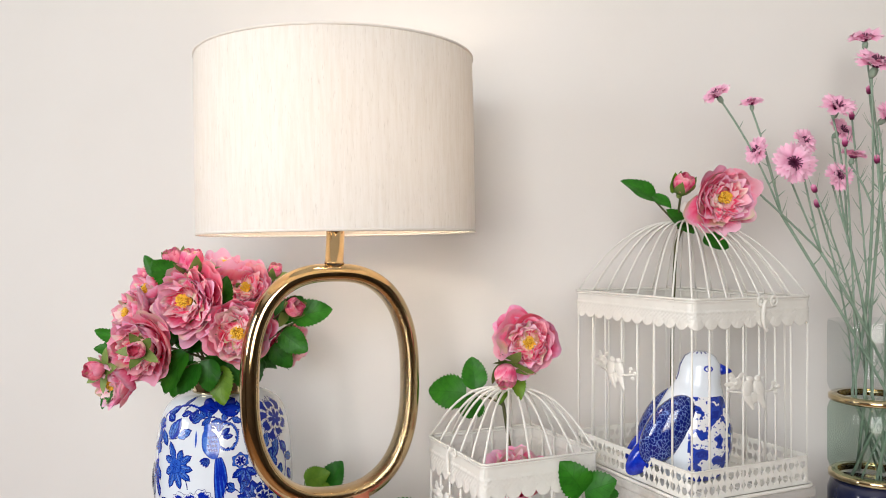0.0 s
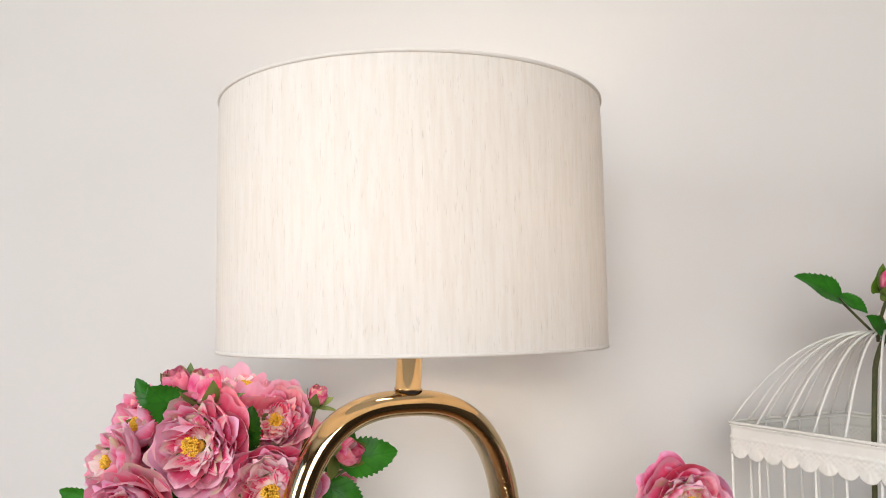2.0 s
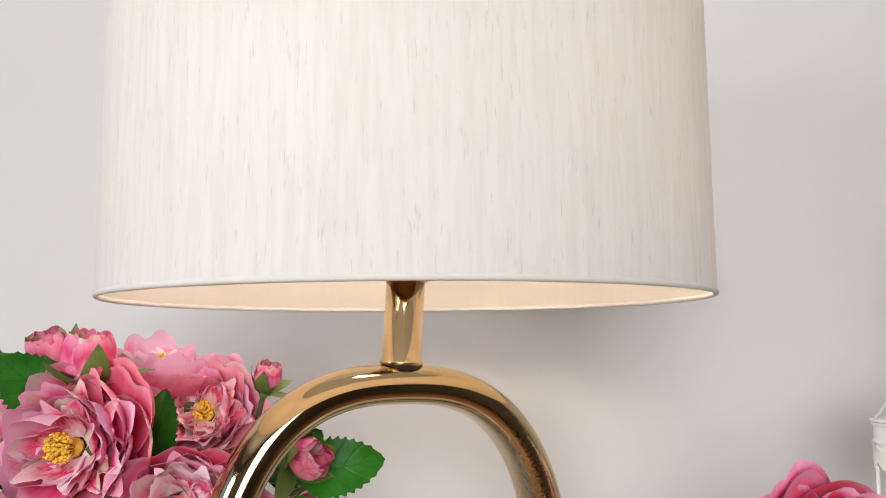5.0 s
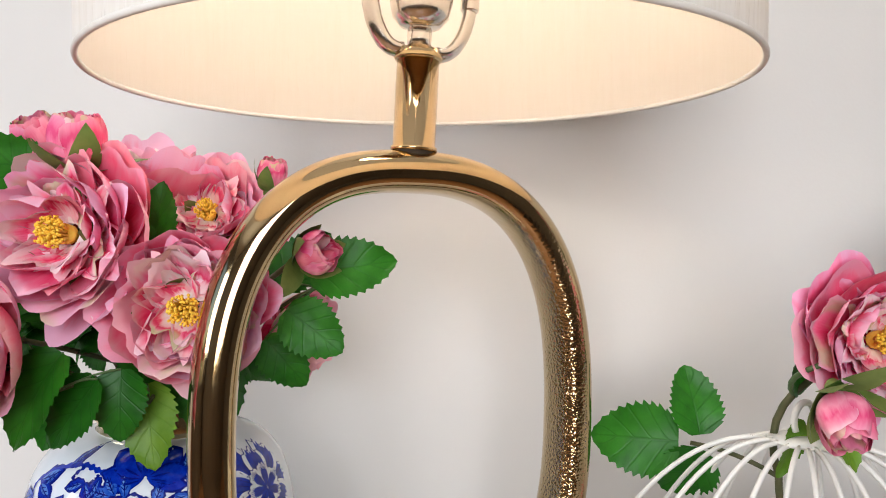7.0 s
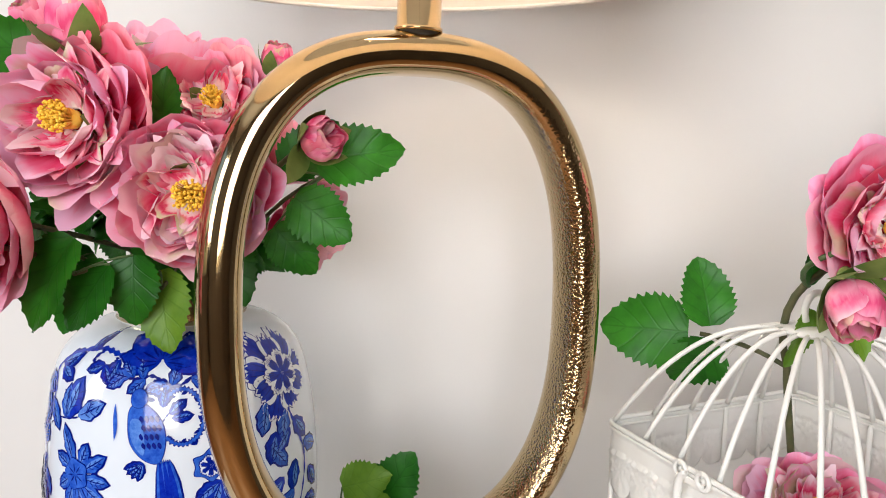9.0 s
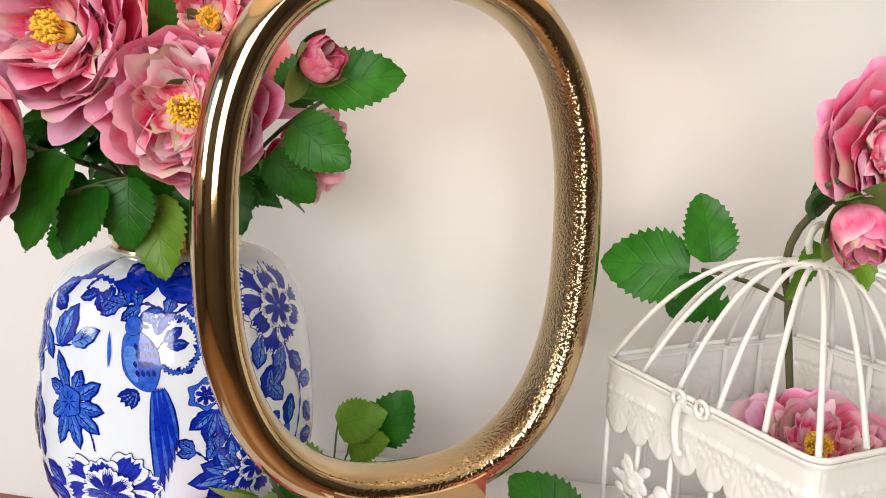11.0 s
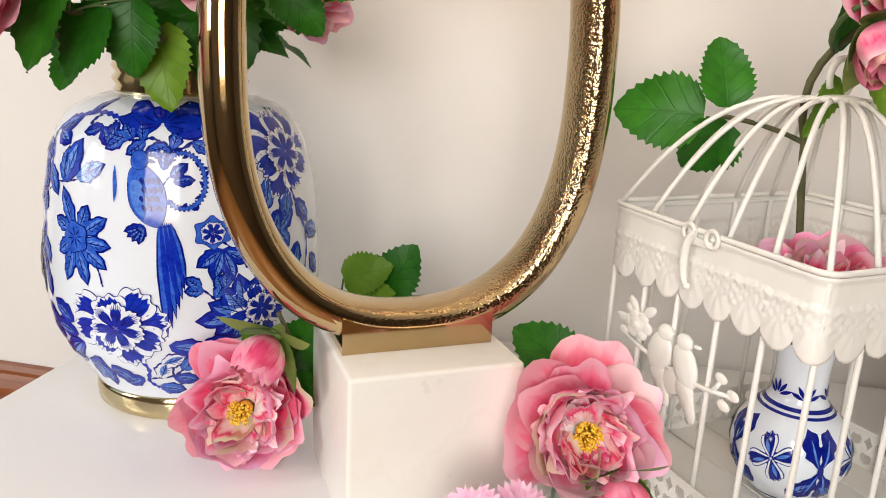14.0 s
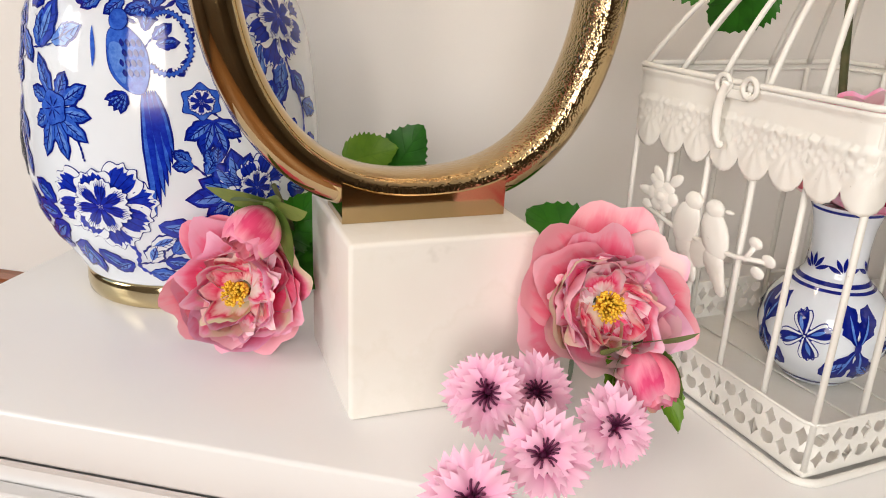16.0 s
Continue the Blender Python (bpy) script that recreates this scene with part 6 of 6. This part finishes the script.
# ---- the ringed glass vase ----
def glass(name, tint):
    """Thin blown glass: clear through, with a gloss that grows at the edge."""
    m = material(name, tint, 0.02)
    n = Net(m)
    clear = n.node("BsdfTransparent")
    clear.inputs["Color"].default_value = (*tint, 1)
    gloss = n.node("BsdfGlossy", Roughness=0.02)
    lw = n.node("LayerWeight", Blend=0.5)
    fr = n.ramp(lw.outputs["Facing"], [(0.2, (0.04, 0.04, 0.04)), (0.8, (0.10, 0.10, 0.10)), (1.0, (0.55, 0.55, 0.55))])
    mx = n.node("MixShader")
    n.link(fr, mx.inputs[0])
    n.link(clear.outputs[0], mx.inputs[1])
    n.link(gloss.outputs[0], mx.inputs[2])
    n.link(mx.outputs[0], n.tree.nodes["Material Output"].inputs["Surface"])
    return m


M_GLASS = glass("clear_glass", (0.90, 0.92, 0.92))
M_GLASS_GREEN = glass("pale_green_glass", (0.74, 0.82, 0.77))
M_NAVY = material("navy_glass", (0.015, 0.02, 0.06), 0.08, 0.0, Coat_Weight=0.5)
VASE = Vector((0.627, 1.125, TABLE))


def glass_vase():
    t = thing("glass_vase", Matrix.Translation(VASE), "stacked glass cylinder vase with gold bands and navy base", "vase")

    def cell(z0, z1, open_top):
        R, w = 0.0615, 0.0011
        out = [(0.050, z0), (0.058, z0 + 0.004), (R, z0 + 0.014), (R, z1 - 0.012), (R - 0.001, z1)] if open_top else [(0.050, z0), (0.058, z0 + 0.004), (R, z0 + 0.014), (R, z1 - 0.014), (0.058, z1 - 0.004), (0.050, z1)]
        return lathe(out, 64, cap=False)

    for z0, z1, mat, top, lab in ((0.285, 0.392, M_GLASS, True, "clear glass"), (0.172, 0.274, M_GLASS_GREEN, False, "pale green glass")):
        g = part("glass_cell", cell(z0, z1, top), mat, t, lab)
        g.visible_shadow = False
    part("base_cell", lathe([(0.0, 0.0), (0.058, 0.0), (0.0615, 0.006), (0.0615, 0.145), (0.057, 0.158), (0.050, 0.162), (0.0, 0.162)], 64), M_NAVY, t, "navy glass base")
    for z in (0.1625, 0.2745):
        part("gold_band", lathe([(0.048, z), (0.0575, z), (0.0605, z + 0.002), (0.0605, z + 0.0075), (0.0575, z + 0.0098), (0.048, z + 0.0098)], 64, cap=False), M_GILT, t, "gold metal band")


glass_vase()


def vase_flowers():
    heads = [   # place, way, size
        ((0.399, 1.12, 1.460), (-0.7, -0.3, 0.8), 0.75), ((0.447, 1.12, 1.448), (-0.2, -0.3, 1), 0.6), ((0.459, 1.12, 1.381), (-0.9, -0.4, 0.3), 0.75),
        ((0.490, 1.09, 1.358), (0.0, -1, 0.2), 1.05), ((0.524, 1.13, 1.395), (0.3, -0.9, 0.4), 0.7), ((0.569, 1.12, 1.440), (0.0, -0.7, 0.75), 0.9),
        ((0.569, 1.12, 1.343), (0.1, -1, 0.35), 0.75), ((0.598, 1.13, 1.372), (0.2, -0.3, 1), 0.7), ((0.620, 1.11, 1.500), (0.0, -0.6, 0.85), 1.05),
        ((0.622, 1.14, 1.545), (-0.2, -0.4, 0.9), 0.8), ((0.588, 1.15, 1.412), (0.4, -0.7, 0.4), 0.8), ((0.640, 1.12, 1.428), (0.5, -0.8, 0.5), 0.85),
        ((0.448, 1.11, 1.328), (-0.4, -0.5, 0.7), 0.45), ((0.68, 1.10, 1.47), (0.5, -0.6, 0.7), 0.95),
    ]
    forks = [((0.490, 1.12, 1.29), (0, 1, 2)), ((0.545, 1.115, 1.235), (3, 4, 12)), ((0.585, 1.12, 1.26), (5, 6, 10)), ((0.622, 1.12, 1.30), (7, 8)), ((0.640, 1.13, 1.32), (9, 11, 13))]
    for i, (fork, which) in enumerate(forks):
        t = spray("frilled pink cornflowers on sage green stems in the glass vase", "cornflowers in the glass vase", "cornflower_spray")
        a = 1.3 * i + 3.0
        foot = VASE + Vector((0.03 * math.cos(a), 0.03 * math.sin(a), 0.166))
        mouth = VASE + Vector((0.5 * (fork[0] - VASE.x) * 0.55, 0.02 * math.sin(a), 0.392))
        mouth.x = max(VASE.x - 0.052, min(VASE.x + 0.052, mouth.x))
        neck2 = VASE + Vector((0.03 * math.cos(a + 2), 0.02 * math.sin(a + 2), 0.28))
        pts = [foot, neck2] + bez(neck2 + Vector((0, 0, 0.01)), mouth, fork, 8)
        stem(t, pts, 0.0022, M_SAGE)
        rnd = random.Random(i)
        for p in pts[3:]:
            d = Vector((rnd.uniform(-1, 1), rnd.uniform(-0.5, 0.5), 0.8)).normalized()
            part("leaflet", tube([p, p + d * 0.012, p + d * 0.024 + Vector((0, 0, 0.004))], [0.0012, 0.0009, 0.0002], 6, squash=0.5), M_SAGE, t)
        for k in which:
            p, w, s = heads[k]
            p, w = Vector(p), Vector(w).normalized()
            s *= 1.2
            cornflower(t, p, w, s, 300 + k)
            b = p - w * 0.0115 * s
            line = bez(fork, (Vector(fork) + b) / 2 + Vector((rnd.uniform(-0.01, 0.01), 0, 0.008)), b, 8)
            stem(t, line, 0.0015, M_SAGE)
            for q in line[2:7:2]:
                d = Vector((rnd.uniform(-1, 1), rnd.uniform(-0.4, 0.4), 0.7)).normalized()
                part("leaflet", tube([q, q + d * 0.007, q + d * 0.015], [0.0012, 0.0009, 0.0002], 5, squash=0.5), M_SAGE, t)


vase_flowers()


def vase_greens():
    """Thin leafy stems with closed buds among the cornflowers."""
    rnd = random.Random(21)
    bud_me = mesh_of("bud", lathe([(0.0, 0.0), (0.003, 0.001), (0.0042, 0.006), (0.0035, 0.011), (0.0, 0.014)], 10), M_FRINGE)
    for i, (x, y, z) in enumerate(((0.548, 1.13, 1.30), (0.572, 1.10, 1.385), (0.603, 1.14, 1.43), (0.612, 1.09, 1.36), (0.634, 1.15, 1.47), (0.655, 1.11, 1.39), (0.53, 1.10, 1.32))):
        t = spray("thin leafy sage green stem with a closed bud", "green stems in the glass vase", "leafy_stem_spray")
        a = 0.9 * i
        foot = VASE + Vector((0.028 * math.cos(a), 0.028 * math.sin(a), 0.166))
        mid = VASE + Vector((0.03 * math.cos(a + 2.5), 0.02 * math.sin(a + 2.5), 0.28))
        top = Vector((x, y, z))
        low = mid + Vector((0, 0, 0.115))
        low.x = max(VASE.x - 0.05, min(VASE.x + 0.05, low.x))
        pts = [foot, mid] + bez(mid + Vector((0, 0, 0.01)), low, top, 12)
        stem(t, pts, 0.0014, M_SAGE)
        part("bud", bud_me, None, t, m=facing(top, pts[-1] - pts[-2], 0, 1.0))
        for p in pts[4:]:
            for k in range(2):
                d = Vector((rnd.uniform(-1, 1), rnd.uniform(-0.5, 0.5), 1.0)).normalized()
                part("leaflet", tube([p, p + d * 0.012, p + d * 0.026 + Vector((0, 0, 0.004))], [0.0010, 0.0008, 0.0002], 5, squash=0.5), M_SAGE, t)


vase_greens()
